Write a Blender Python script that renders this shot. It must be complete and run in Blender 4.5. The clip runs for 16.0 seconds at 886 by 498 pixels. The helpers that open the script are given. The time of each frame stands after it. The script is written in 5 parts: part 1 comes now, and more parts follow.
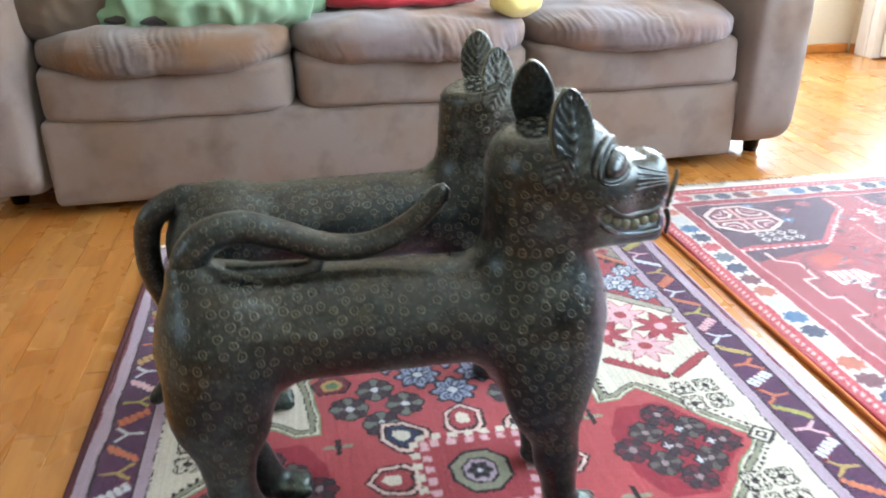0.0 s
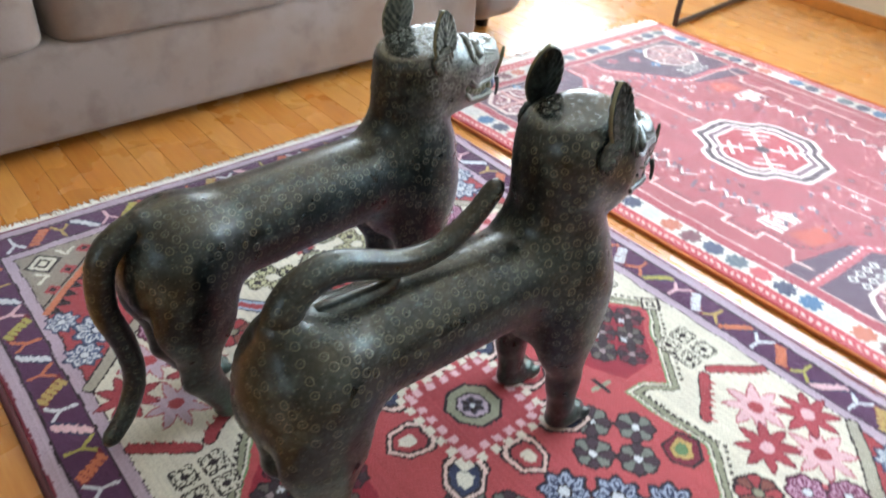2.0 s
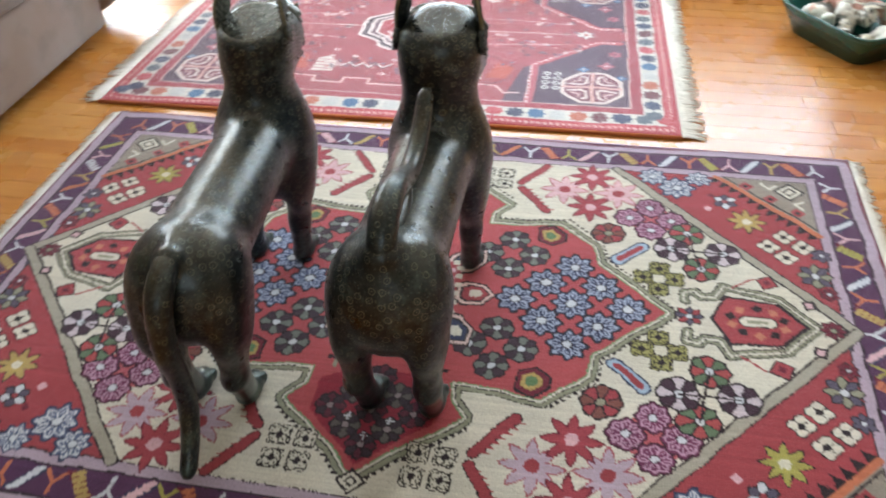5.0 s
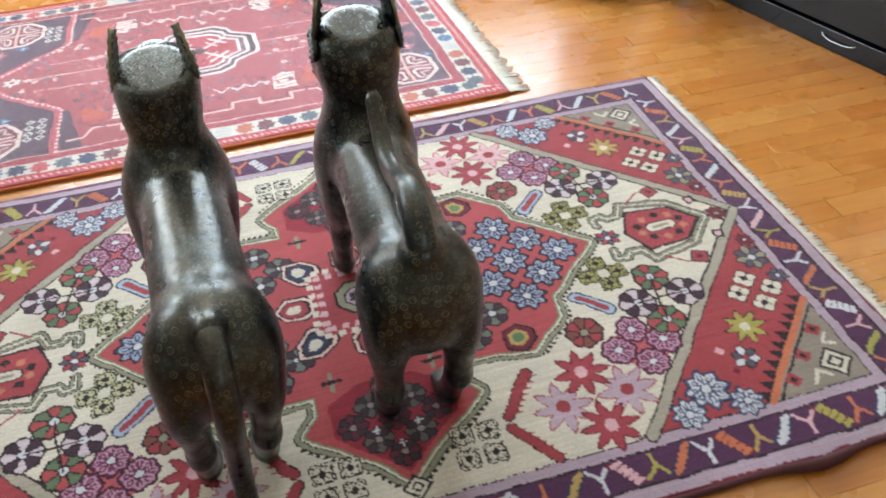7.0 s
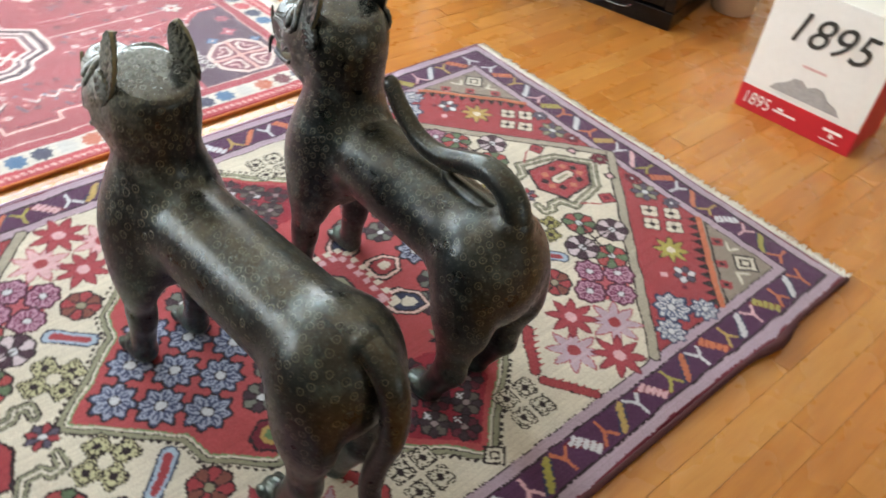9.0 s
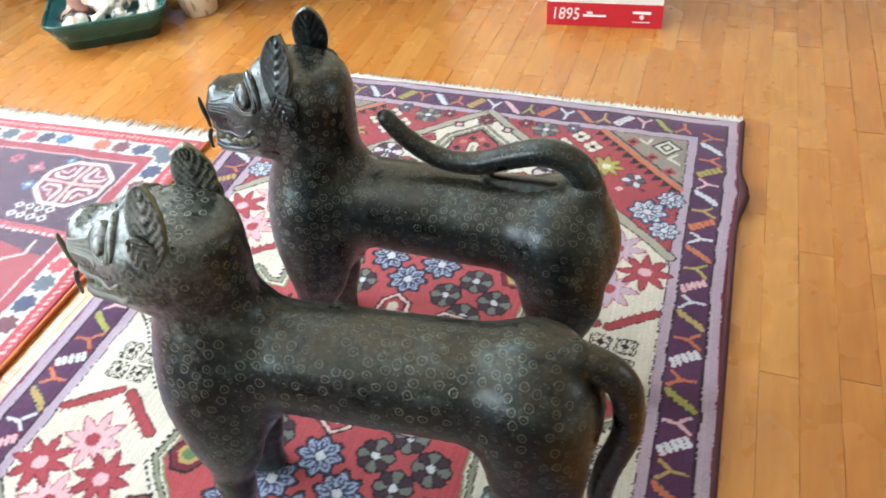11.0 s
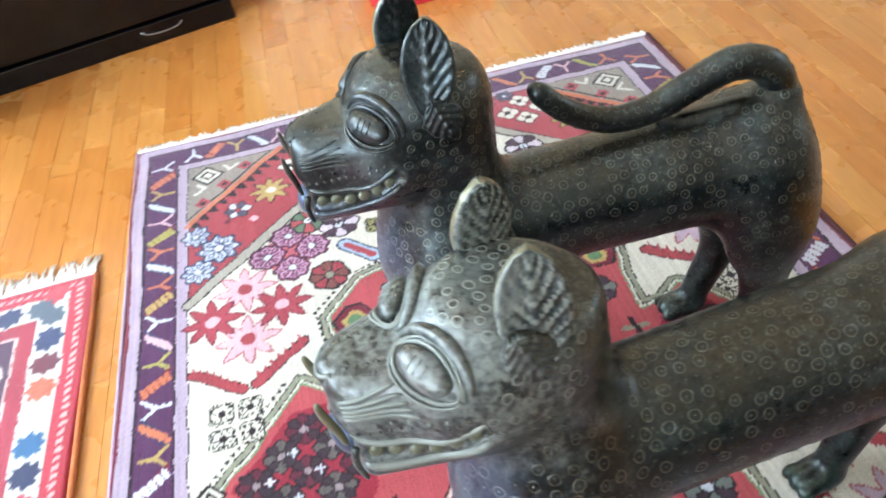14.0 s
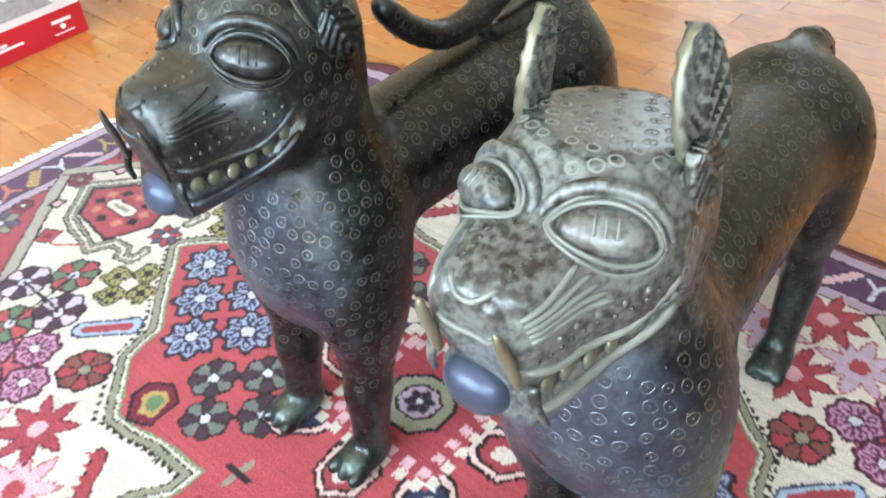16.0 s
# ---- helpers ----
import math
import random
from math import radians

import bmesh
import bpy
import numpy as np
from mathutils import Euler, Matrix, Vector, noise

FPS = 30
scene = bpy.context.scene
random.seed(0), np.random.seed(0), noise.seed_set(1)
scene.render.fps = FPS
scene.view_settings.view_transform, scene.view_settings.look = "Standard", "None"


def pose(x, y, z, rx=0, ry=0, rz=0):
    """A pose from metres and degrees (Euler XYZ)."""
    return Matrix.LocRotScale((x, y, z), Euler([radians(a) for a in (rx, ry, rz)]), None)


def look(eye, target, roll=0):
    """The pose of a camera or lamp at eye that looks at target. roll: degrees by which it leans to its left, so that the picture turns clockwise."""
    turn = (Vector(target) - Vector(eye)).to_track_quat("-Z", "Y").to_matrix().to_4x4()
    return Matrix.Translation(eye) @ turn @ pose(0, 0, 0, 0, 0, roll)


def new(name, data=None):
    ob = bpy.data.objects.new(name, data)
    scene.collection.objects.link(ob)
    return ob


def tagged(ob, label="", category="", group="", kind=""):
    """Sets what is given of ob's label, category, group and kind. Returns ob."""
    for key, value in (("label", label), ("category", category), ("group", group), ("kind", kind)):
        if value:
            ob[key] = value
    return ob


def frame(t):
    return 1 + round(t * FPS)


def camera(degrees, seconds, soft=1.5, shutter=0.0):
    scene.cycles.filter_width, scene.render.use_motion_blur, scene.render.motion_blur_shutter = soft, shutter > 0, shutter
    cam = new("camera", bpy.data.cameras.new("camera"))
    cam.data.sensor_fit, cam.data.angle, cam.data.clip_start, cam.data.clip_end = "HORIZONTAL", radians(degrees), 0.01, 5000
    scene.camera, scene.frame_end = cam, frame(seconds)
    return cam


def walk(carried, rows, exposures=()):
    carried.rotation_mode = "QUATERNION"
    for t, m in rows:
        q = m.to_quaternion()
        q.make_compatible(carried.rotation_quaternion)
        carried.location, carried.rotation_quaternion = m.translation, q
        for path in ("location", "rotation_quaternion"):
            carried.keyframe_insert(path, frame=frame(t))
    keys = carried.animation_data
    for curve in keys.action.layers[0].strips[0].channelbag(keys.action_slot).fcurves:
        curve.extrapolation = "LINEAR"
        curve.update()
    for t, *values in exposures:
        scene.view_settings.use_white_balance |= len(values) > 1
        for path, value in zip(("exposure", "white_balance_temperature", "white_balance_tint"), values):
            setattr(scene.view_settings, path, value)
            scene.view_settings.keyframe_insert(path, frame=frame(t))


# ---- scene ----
cam = camera(58.7, 16.0, 1.8, 0.5)
PATH = [
    (0, (-0.188, -0.835, 0.729), (0.109, 0.955, -0.114), -0.6),
    (0.5, (-0.263, -0.737, 0.785), (0.11, 0.992, -0.148), -1.5),
    (1, (-0.409, -0.739, 0.847), (0.212, 0.877, -0.154), -2.7),
    (1.5, (-0.519, -0.68, 0.866), (0.441, 0.732, -0.176), -0.3),
    (2, (-0.588, -0.594, 0.875), (0.473, 0.642, -0.286), 4.0),
    (2.5, (-0.677, -0.576, 0.893), (0.478, 0.455, -0.373), -0.1),
    (3, (-0.75, -0.593, 0.923), (0.594, 0.213, -0.32), 0.3),
    (3.5, (-0.821, -0.523, 0.933), (0.506, 0.313, -0.309), -1.6),
    (4, (-0.866, -0.413, 0.941), (0.531, 0.253, -0.326), -1.0),
    (4.5, (-0.926, -0.356, 0.963), (0.52, 0.183, -0.309), -1.6),
    (5, (-1.042, -0.287, 0.97), (0.472, 0.033, -0.297), -1.9),
    (7.5, (-1.055, 0.206, 1.002), (0.362, -0.287, -0.319), -0.2),
    (8, (-0.985, 0.323, 1.007), (0.362, -0.301, -0.333), 4.1),
    (8.5, (-0.911, 0.442, 1.003), (0.334, -0.356, -0.344), 6.1),
    (9, (-0.816, 0.559, 0.993), (0.236, -0.51, -0.33), 7.4),
    (11.5, (-0.375, 0.746, 0.96), (0.11, -0.695, -0.34), -6.2),
    (12, (-0.308, 0.741, 0.938), (0.131, -0.742, -0.33), -6.3),
    (12.5, (-0.213, 0.688, 0.919), (0.213, -0.803, -0.344), -7.4),
    (13, (-0.129, 0.669, 0.909), (0.227, -0.816, -0.382), -9.7),
    (13.5, (0.011, 0.64, 0.885), (0.145, -0.86, -0.432), -11.7),
    (14, (0.132, 0.598, 0.855), (-0.029, -0.88, -0.482), -10.4),
    (14.5, (0.223, 0.523, 0.823), (-0.143, -0.93, -0.502), -9.9),
    (15, (0.296, 0.48, 0.786), (-0.42, -0.865, -0.509), -8.0),
    (15.5, (0.351, 0.447, 0.749), (-0.611, -0.718, -0.561), -8.1),
    (16, (0.392, 0.415, 0.708), (-0.725, -0.628, -0.581), -3.6),
]
walk(cam, [(t, look(eye, target, roll)) for t, eye, target, roll in PATH],
     exposures=[(0, -0.22, 6450, 10), (2, -0.35, 6650, 10), (3, -0.55, 6750, 11), (3.5, -0.6, 6850, 11), (5, -0.75, 7000, 12), (8, -0.6, 7200, 12), (9, -0.6, 7500, 13), (11.5, -0.12, 6550, 9), (13, -0.08, 6300, 9), (14.5, -0.07, 6400, 12), (16, -0.06, 6600, 13)])

# ---------------------------------------------------------------- world and light
world = bpy.data.worlds.new("world")
scene.world = world
world.use_nodes = True
sky = world.node_tree.nodes.new("ShaderNodeTexSky")
sky.sky_type = "NISHITA"
sky.sun_disc = False
sky.sun_elevation, sky.sun_rotation = radians(38), radians(60)
back = world.node_tree.nodes["Background"]
back.inputs["Strength"].default_value = 0.15
world.node_tree.links.new(sky.outputs["Color"], back.inputs["Color"])


def area_lamp(name, eye, target, sx, sy, power, colour):
    data = bpy.data.lights.new(name, "AREA")
    data.shape, data.size, data.size_y = "RECTANGLE", sx, sy
    data.energy, data.color = power, colour
    ob = new(name, data)
    ob.matrix_world = look(eye, target)
    return ob


# daylight in the two window openings and through the glazed door
area_lamp("window_light", (2.42, -0.15, 1.43), (0.0, -0.15, 1.27), 2.6, 1.36, 185, (0.69, 0.865, 1.05))
area_lamp("door_light", (2.27, 2.02, 1.12), (0.4, 1.3, 0.3), 0.60, 1.42, 42, (0.74, 0.89, 1.02))
area_lamp("window_light", (1.68, 2.60, 1.23), (1.4, 0.6, 0.5), 0.78, 1.6, 56, (0.74, 0.88, 1.04))
area_lamp("window_light", (-3.74, -0.75, 1.45), (0.0, -0.6, 0.9), 1.5, 1.2, 12, (0.8, 0.94, 1.0))


# ---------------------------------------------------------------- small helpers
def lin(code):
    """A linear colour from a six digit hex code."""
    out = []
    for i in (0, 2, 4):
        c = int(code[i:i + 2], 16) / 255
        out.append(c / 12.92 if c <= 0.04045 else ((c + 0.055) / 1.055) ** 2.4)
    return (*out, 1.0)


class Mat:
    """A short way to write node materials."""

    def __init__(self, name, rough=0.5, metal=0.0):
        self.m = bpy.data.materials.new(name)
        self.m.use_nodes = True
        self.t = self.m.node_tree
        self.b = self.t.nodes["Principled BSDF"]
        self.b.inputs["Roughness"].default_value = rough
        self.b.inputs["Metallic"].default_value = metal

    def n(self, kind, **props):
        node = self.t.nodes.new("ShaderNode" + kind)
        for key, value in props.items():
            if key == "op":
                node.operation = value
            elif key == "blend":
                node.blend_type = value
            elif key == "coord":
                pass
        return node

    def link(self, a, b):
        self.t.links.new(a, b)

    def coords(self, kind="Object", scale=(1, 1, 1)):
        c = self.n("TexCoord")
        m = self.n("Mapping")
        m.inputs["Scale"].default_value = scale
        self.link(c.outputs[kind], m.inputs["Vector"])
        return m.outputs["Vector"]

    def noise(self, vec, scale, detail=4.0, rough=0.55):
        t = self.n("TexNoise")
        t.inputs["Scale"].default_value = scale
        t.inputs["Detail"].default_value = detail
        t.inputs["Roughness"].default_value = rough
        self.link(vec, t.inputs["Vector"])
        return t.outputs["Fac"]

    def ramp(self, fac, *stops):
        r = self.n("ValToRGB")
        els = r.color_ramp.elements
        while len(els) < len(stops):
            els.new(0.5)
        for el, (p, c) in zip(els, stops):
            el.position, el.color = p, c if len(c) == 4 else (*c, 1)
        self.link(fac, r.inputs["Fac"])
        return r.outputs["Color"]

    def mix(self, fac, a, b, blend="MIX"):
        x = self.n("MixRGB", blend=blend)
        for k, v in (("Fac", fac), ("Color1", a), ("Color2", b)):
            if isinstance(v, bpy.types.NodeSocket):
                self.link(v, x.inputs[k])
            else:
                x.inputs[k].default_value = v
        return x.outputs["Color"]

    def math(self, op, a, b=0.0):
        x = self.n("Math", op=op)
        for i, v in enumerate((a, b)):
            if isinstance(v, bpy.types.NodeSocket):
                self.link(v, x.inputs[i])
            else:
                x.inputs[i].default_value = v
        return x.outputs[0]

    def set(self, socket, value):
        if isinstance(value, bpy.types.NodeSocket):
            self.link(value, self.b.inputs[socket])
        else:
            self.b.inputs[socket].default_value = value
        return self

    def bump(self, height, strength=0.3, distance=0.002):
        b = self.n("Bump")
        b.inputs["Strength"].default_value = strength
        b.inputs["Distance"].default_value = distance
        self.link(height, b.inputs["Height"])
        self.link(b.outputs["Normal"], self.b.inputs["Normal"])
        return self


G = lambda v: (v, v, v, 1)


def plain(name, colour, rough=0.5, metal=0.0, grain=40.0, amount=0.25, bump=0.15):
    """A surface of one colour with fine grain and faint large blotches."""
    m = Mat(name, rough, metal)
    v = m.coords()
    fine, large = m.noise(v, grain, 5), m.noise(v, grain * 0.08, 3)
    f = m.math("ADD", m.math("MULTIPLY", fine, 0.5), m.math("MULTIPLY", large, 0.5))
    lo = tuple(c * (1 - amount) for c in colour[:3])
    hi = tuple(min(1, c * (1 + amount)) for c in colour[:3])
    m.set("Base Color", m.ramp(f, (0.3, lo), (0.7, hi)))
    m.set("Roughness", m.ramp(fine, (0.2, G(max(0, rough - 0.08))), (0.8, G(min(1, rough + 0.08)))))
    m.bump(fine, bump, 0.001)
    return m.m


def wood_floor(name, island):
    m = Mat(name, 0.3)
    v = m.coords("Object", (9, 0.9, 9))
    if island:
        rnd = m.n("NewGeometry").outputs["Random Per Island"]
    else:
        rnd = m.n("ObjectInfo").outputs["Random"]
    off = m.n("VectorMath", op="ADD")
    comb = m.n("CombineXYZ")
    for i in range(3):
        m.link(m.math("MULTIPLY", rnd, 37.0 + 11 * i), comb.inputs[i])
    m.link(v, off.inputs[0])
    m.link(comb.outputs[0], off.inputs[1])
    grain = m.noise(off.outputs[0], 9, 6, 0.6)
    long = m.noise(off.outputs[0], 1.6, 3)
    tone = m.ramp(rnd, (0.0, lin("b87432")), (0.4, lin("bc7b38")), (0.7, lin("bf803d")), (1.0, lin("c28743")))
    streak = m.ramp(grain, (0.35, lin("c98f5a")), (0.62, lin("ffffff")))
    c = m.mix(0.28, tone, streak, "MULTIPLY")
    blot = m.ramp(long, (0.3, G(0.84)), (0.7, G(1.0)))
    m.set("Base Color", m.mix(0.6, c, blot, "MULTIPLY"))
    m.set("Roughness", m.ramp(m.noise(m.coords("Object"), 6, 3), (0.3, G(0.22)), (0.7, G(0.34))))
    m.set("Coat Weight", 0.5)
    m.set("Coat Roughness", 0.16)
    m.bump(grain, 0.08, 0.001)
    return m.m


def wool(name, sheen, gloss):
    """Knotted pile: the dyed wool's colour is woven into the rug as its colour attribute."""
    m = Mat(name, 0.95)
    a = m.n("VertexColor")
    a.layer_name = "dye"
    v = m.coords()
    fine, mid = m.noise(v, 420, 3), m.noise(v, 14, 4)
    c = m.mix(0.55, a.outputs["Color"], m.ramp(fine, (0.25, G(0.75)), (0.75, G(1.0))), "MULTIPLY")
    c = m.mix(0.5, c, m.ramp(mid, (0.3, G(0.72)), (0.7, G(1.0))), "MULTIPLY")
    m.set("Base Color", c)
    m.set("Sheen Weight", sheen)
    m.set("Sheen Roughness", 0.32)
    m.set("Specular IOR Level", gloss)
    m.set("Roughness", 0.9 - gloss * 0.6)
    m.bump(fine, 0.6, 0.003)
    return m.m


def velvet(name, base, worn, dark, cut=0.42):
    m = Mat(name, 0.85)
    v = m.coords()
    big, mid, fine = m.noise(v, 3.6, 4), m.noise(v, 11, 5), m.noise(v, 300, 2)
    c = m.mix(m.ramp(big, (cut, G(0)), (cut + 0.24, G(1))), base, worn)
    c = m.mix(m.ramp(mid, (0.5, G(0)), (0.75, G(0.6))), c, dark)
    c = m.mix(0.3, c, m.ramp(fine, (0.2, G(0.7)), (0.8, G(1.0))), "MULTIPLY")
    m.set("Base Color", c)
    m.set("Sheen Weight", 0.25)
    m.set("Specular IOR Level", 0.2)
    m.bump(fine, 0.3, 0.001)
    return m.m


def bronze(name, dark, warm, pale, chalk=0.0):
    """Cast bronze under dark wax: brown-black patina, ochre dust on top, verdigris, and chalky patina on a rubbed face."""
    m = Mat(name, 0.34, 0.8)
    v = m.coords()
    big, mid, fine = m.noise(v, 8, 4), m.noise(v, 30, 5, 0.6), m.noise(v, 190, 4)
    patch = m.noise(m.coords("Object", (1.0, 1.6, 1.6)), 15, 5, 0.6)
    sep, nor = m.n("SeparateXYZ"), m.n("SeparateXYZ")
    m.link(v, sep.inputs[0])
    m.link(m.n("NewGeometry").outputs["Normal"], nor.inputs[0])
    c = m.mix(m.ramp(big, (0.42, G(0)), (0.66, G(0.7))), dark, warm)
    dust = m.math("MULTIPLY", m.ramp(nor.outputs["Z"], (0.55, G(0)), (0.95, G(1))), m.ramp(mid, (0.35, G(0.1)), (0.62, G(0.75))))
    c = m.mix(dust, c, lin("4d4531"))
    c = m.mix(m.ramp(patch, (0.52, G(0)), (0.72, G(0.5))), c, pale)
    c = m.mix(m.ramp(fine, (0.60, G(0)), (0.74, G(0.5))), c, pale)
    punch = m.n("TexVoronoi")
    punch.inputs["Scale"].default_value = 150
    m.link(v, punch.inputs["Vector"])
    c = m.mix(m.math("MULTIPLY", m.ramp(punch.outputs["Distance"], (0.12, G(1)), (0.24, G(0))), m.ramp(patch, (0.40, G(0.05)), (0.60, G(0.5)))), c, lin("767a6c"))
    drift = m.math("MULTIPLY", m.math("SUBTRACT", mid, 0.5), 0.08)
    # the window's bluish reflection on the breast, painted into the base colour
    breast_sheen = m.math("MULTIPLY", m.ramp(m.math("ADD", sep.outputs["X"], drift), (0.085, G(0)), (0.135, G(0.55))), m.ramp(m.math("ADD", sep.outputs["Z"], drift), (0.12, G(0)), (0.20, G(1)), (0.35, G(1)), (0.39, G(0))))
    c = m.mix(breast_sheen, c, lin("63738a"))
    feet = m.math("MULTIPLY", m.ramp(sep.outputs["Z"], (0.02, G(0.55)), (0.11, G(0))), m.ramp(mid, (0.42, G(0)), (0.6, G(1))))
    c = m.mix(feet, c, lin("4d665c"))
    rough = m.ramp(m.math("ADD", m.math("MULTIPLY", mid, 0.5), m.math("MULTIPLY", patch, 0.5)), (0.35, G(0.24)), (0.65, G(0.42)))
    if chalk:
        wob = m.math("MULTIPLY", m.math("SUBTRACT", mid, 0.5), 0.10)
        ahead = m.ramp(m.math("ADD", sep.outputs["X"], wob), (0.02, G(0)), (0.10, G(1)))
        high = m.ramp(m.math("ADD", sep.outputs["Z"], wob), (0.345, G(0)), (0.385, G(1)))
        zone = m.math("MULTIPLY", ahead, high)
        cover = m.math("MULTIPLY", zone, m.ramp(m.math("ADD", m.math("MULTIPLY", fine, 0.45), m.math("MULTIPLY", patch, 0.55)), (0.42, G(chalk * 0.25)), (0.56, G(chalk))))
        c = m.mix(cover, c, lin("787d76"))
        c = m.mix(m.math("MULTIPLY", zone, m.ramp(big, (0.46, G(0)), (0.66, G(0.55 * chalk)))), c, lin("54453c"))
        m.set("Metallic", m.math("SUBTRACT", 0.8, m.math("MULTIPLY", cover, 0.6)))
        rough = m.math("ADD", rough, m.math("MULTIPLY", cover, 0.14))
    c = m.mix(0.55, c, m.ramp(fine, (0.32, G(0.5)), (0.6, G(1.0))), "MULTIPLY")
    pit = m.noise(v, 85, 5, 0.7)
    c = m.mix(0.5, c, m.ramp(pit, (0.34, G(0.3)), (0.48, G(1.0))), "MULTIPLY")
    m.set("Base Color", c)
    flat = m.math("MULTIPLY", m.ramp(nor.outputs["Z"], (0.86, G(0)), (0.95, G(1))), m.ramp(sep.outputs["Z"], (0.44, G(0)), (0.46, G(1))))
    m.set("Roughness", m.math("MULTIPLY", rough, m.math("SUBTRACT", 1.0, m.math("MULTIPLY", flat, 0.5))))
    m.set("Coat Weight", 0.47)
    m.set("Coat Roughness", 0.22)
    h = m.math("ADD", m.math("MULTIPLY", mid, 0.35), m.math("ADD", m.math("MULTIPLY", pit, 0.35), m.math("MULTIPLY", fine, 0.2)))
    m.bump(h, 0.34, 0.0025)
    return m.m


FLOOR_A, FLOOR_B = wood_floor("oak_strip", False), wood_floor("oak_strips", True)
WOOL, WOOL_SILKY = wool("rug_wool", 0.5, 0.15), wool("silky_rug_wool", 0.7, 0.4)
FRINGE = plain("cotton_fringe", lin("e4dfd5"), 0.95, 0, 160, 0.2, 0.4)
SELVEDGE = plain("rug_selvedge", lin("4a2326"), 0.95, 0, 200, 0.3, 0.5)
RUST = plain("rust_wool_edge", lin("bf6c3e"), 0.95, 0, 200, 0.3, 0.5)
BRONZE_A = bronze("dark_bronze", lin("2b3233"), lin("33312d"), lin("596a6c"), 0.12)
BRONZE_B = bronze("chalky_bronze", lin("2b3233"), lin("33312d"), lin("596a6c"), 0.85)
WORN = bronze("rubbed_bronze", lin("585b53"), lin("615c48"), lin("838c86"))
BRIGHT = plain("polished_bronze", lin("77745c"), 0.38, 0.6, 60, 0.3)
TOOTH = plain("pale_patina", lin("6a6b58"), 0.45, 0.4, 80, 0.3)
BALL = plain("grey_tongue", lin("444d5e"), 0.36, 0.5, 60, 0.2)
RIDGE = plain("chalky_ridge", lin("6e7168"), 0.5, 0.15, 60, 0.5)
VELVET = velvet("taupe_velvet", lin("84756d"), lin("7d6656"), lin("604e42"))
VELVET_TOP = velvet("taupe_velvet_worn", lin("7f7170"), lin("8a623f"), lin("625042"), 0.45)
VELVET_OLD = velvet("brown_worn_velvet", lin("756a66"), lin("74502f"), lin("4e3a2a"), 0.34)
PAINT = plain("wall_paint", lin("d2c6ae"), 0.8, 0, 60, 0.05, 0.1)
CEIL = plain("ceiling_paint", lin("efebe2"), 0.9, 0, 60, 0.04, 0.1)
TRIM = plain("white_trim", lin("f0ece2"), 0.45, 0, 30, 0.04, 0.05)
SUBFLOOR = plain("joint_wood", lin("b47437"), 0.6, 0, 30, 0.2)
OAK = plain("oak_baseboard", lin("b9742f"), 0.4, 0, 30, 0.25)
BLACK = plain("black_lacquer", lin("060609"), 0.14, 0, 30, 0.15, 0.03)
BLACK.node_tree.nodes["Principled BSDF"].inputs["Specular IOR Level"].default_value = 0.3
DARKWOOD = plain("dark_wood", lin("3b2218"), 0.4, 0, 50, 0.35)
GREEN = plain("green_glaze", lin("1f4f45"), 0.22, 0, 30, 0.3, 0.08)
MAUVE = plain("mauve_wool_edge", lin("a58c9c"), 0.95, 0, 200, 0.3, 0.5)
CREAM = plain("cream_ceramic", lin("d8cbb2"), 0.45, 0, 40, 0.12)
CARD = plain("white_card", lin("e4e2dd"), 0.55, 0, 60, 0.05, 0.05)
RED = plain("red_print", lin("c01f2c"), 0.5, 0, 60, 0.1, 0.05)
BLACKINK = plain("dark_ink", lin("35332f"), 0.6, 0, 60, 0.2, 0.05)
WHITEINK = plain("white_ink", lin("efe6e2"), 0.6, 0, 60, 0.05, 0.05)
CHROME = plain("bright_metal", lin("b8babc"), 0.25, 0.9, 60, 0.1)
STEEL = plain("brown_steel", lin("4a3d38"), 0.35, 0.6, 60, 0.2)
BLUE = plain("blue_fabric", lin("3d6b93"), 0.85, 0, 90, 0.25, 0.3)
MINT = velvet("mint_cloth", lin("7d9c7c"), lin("93ad8c"), lin("587358"))
CRIMSON = velvet("crimson_cloth", lin("a82a33"), lin("b5323b"), lin("86202a"))
CHARCOAL = velvet("charcoal_cloth", lin("3a3634"), lin("453f3b"), lin("2a2725"))
BROWNCLOTH = velvet("brown_cloth", lin("4d4036"), lin("63513f"), lin("2e2620"))
YELLOW = velvet("yellow_plush", lin("d8c274"), lin("e0cd86"), lin("b89c52"))
GLASSY = Mat("window_glass", 0.02).set("Transmission Weight", 1.0).set("IOR", 1.45).m


# ---------------------------------------------------------------- mesh helpers
def thing(name, label, category, place=None, group="", kind=""):
    ob = new(name)
    ob.empty_display_size = 0.05
    if place is not None:
        ob.matrix_world = place
    return tagged(ob, label, category, group, kind)


def finish(bm, name, materials, smooth=True):
    me = bpy.data.meshes.new(name)
    bm.to_mesh(me)
    bm.free()
    for m in materials if isinstance(materials, (list, tuple)) else [materials]:
        me.materials.append(m)
    if smooth:
        me.polygons.foreach_set("use_smooth", [True] * len(me.polygons))
    return me


def part(name, bm, material, parent=None, label="", smooth=True, at=None):
    ob = new(name, finish(bm, name, material, smooth) if isinstance(bm, bmesh.types.BMesh) else bm)
    ob.parent = parent
    if at is not None:
        ob.matrix_local = at
    if label:
        tagged(ob, label)
    return ob


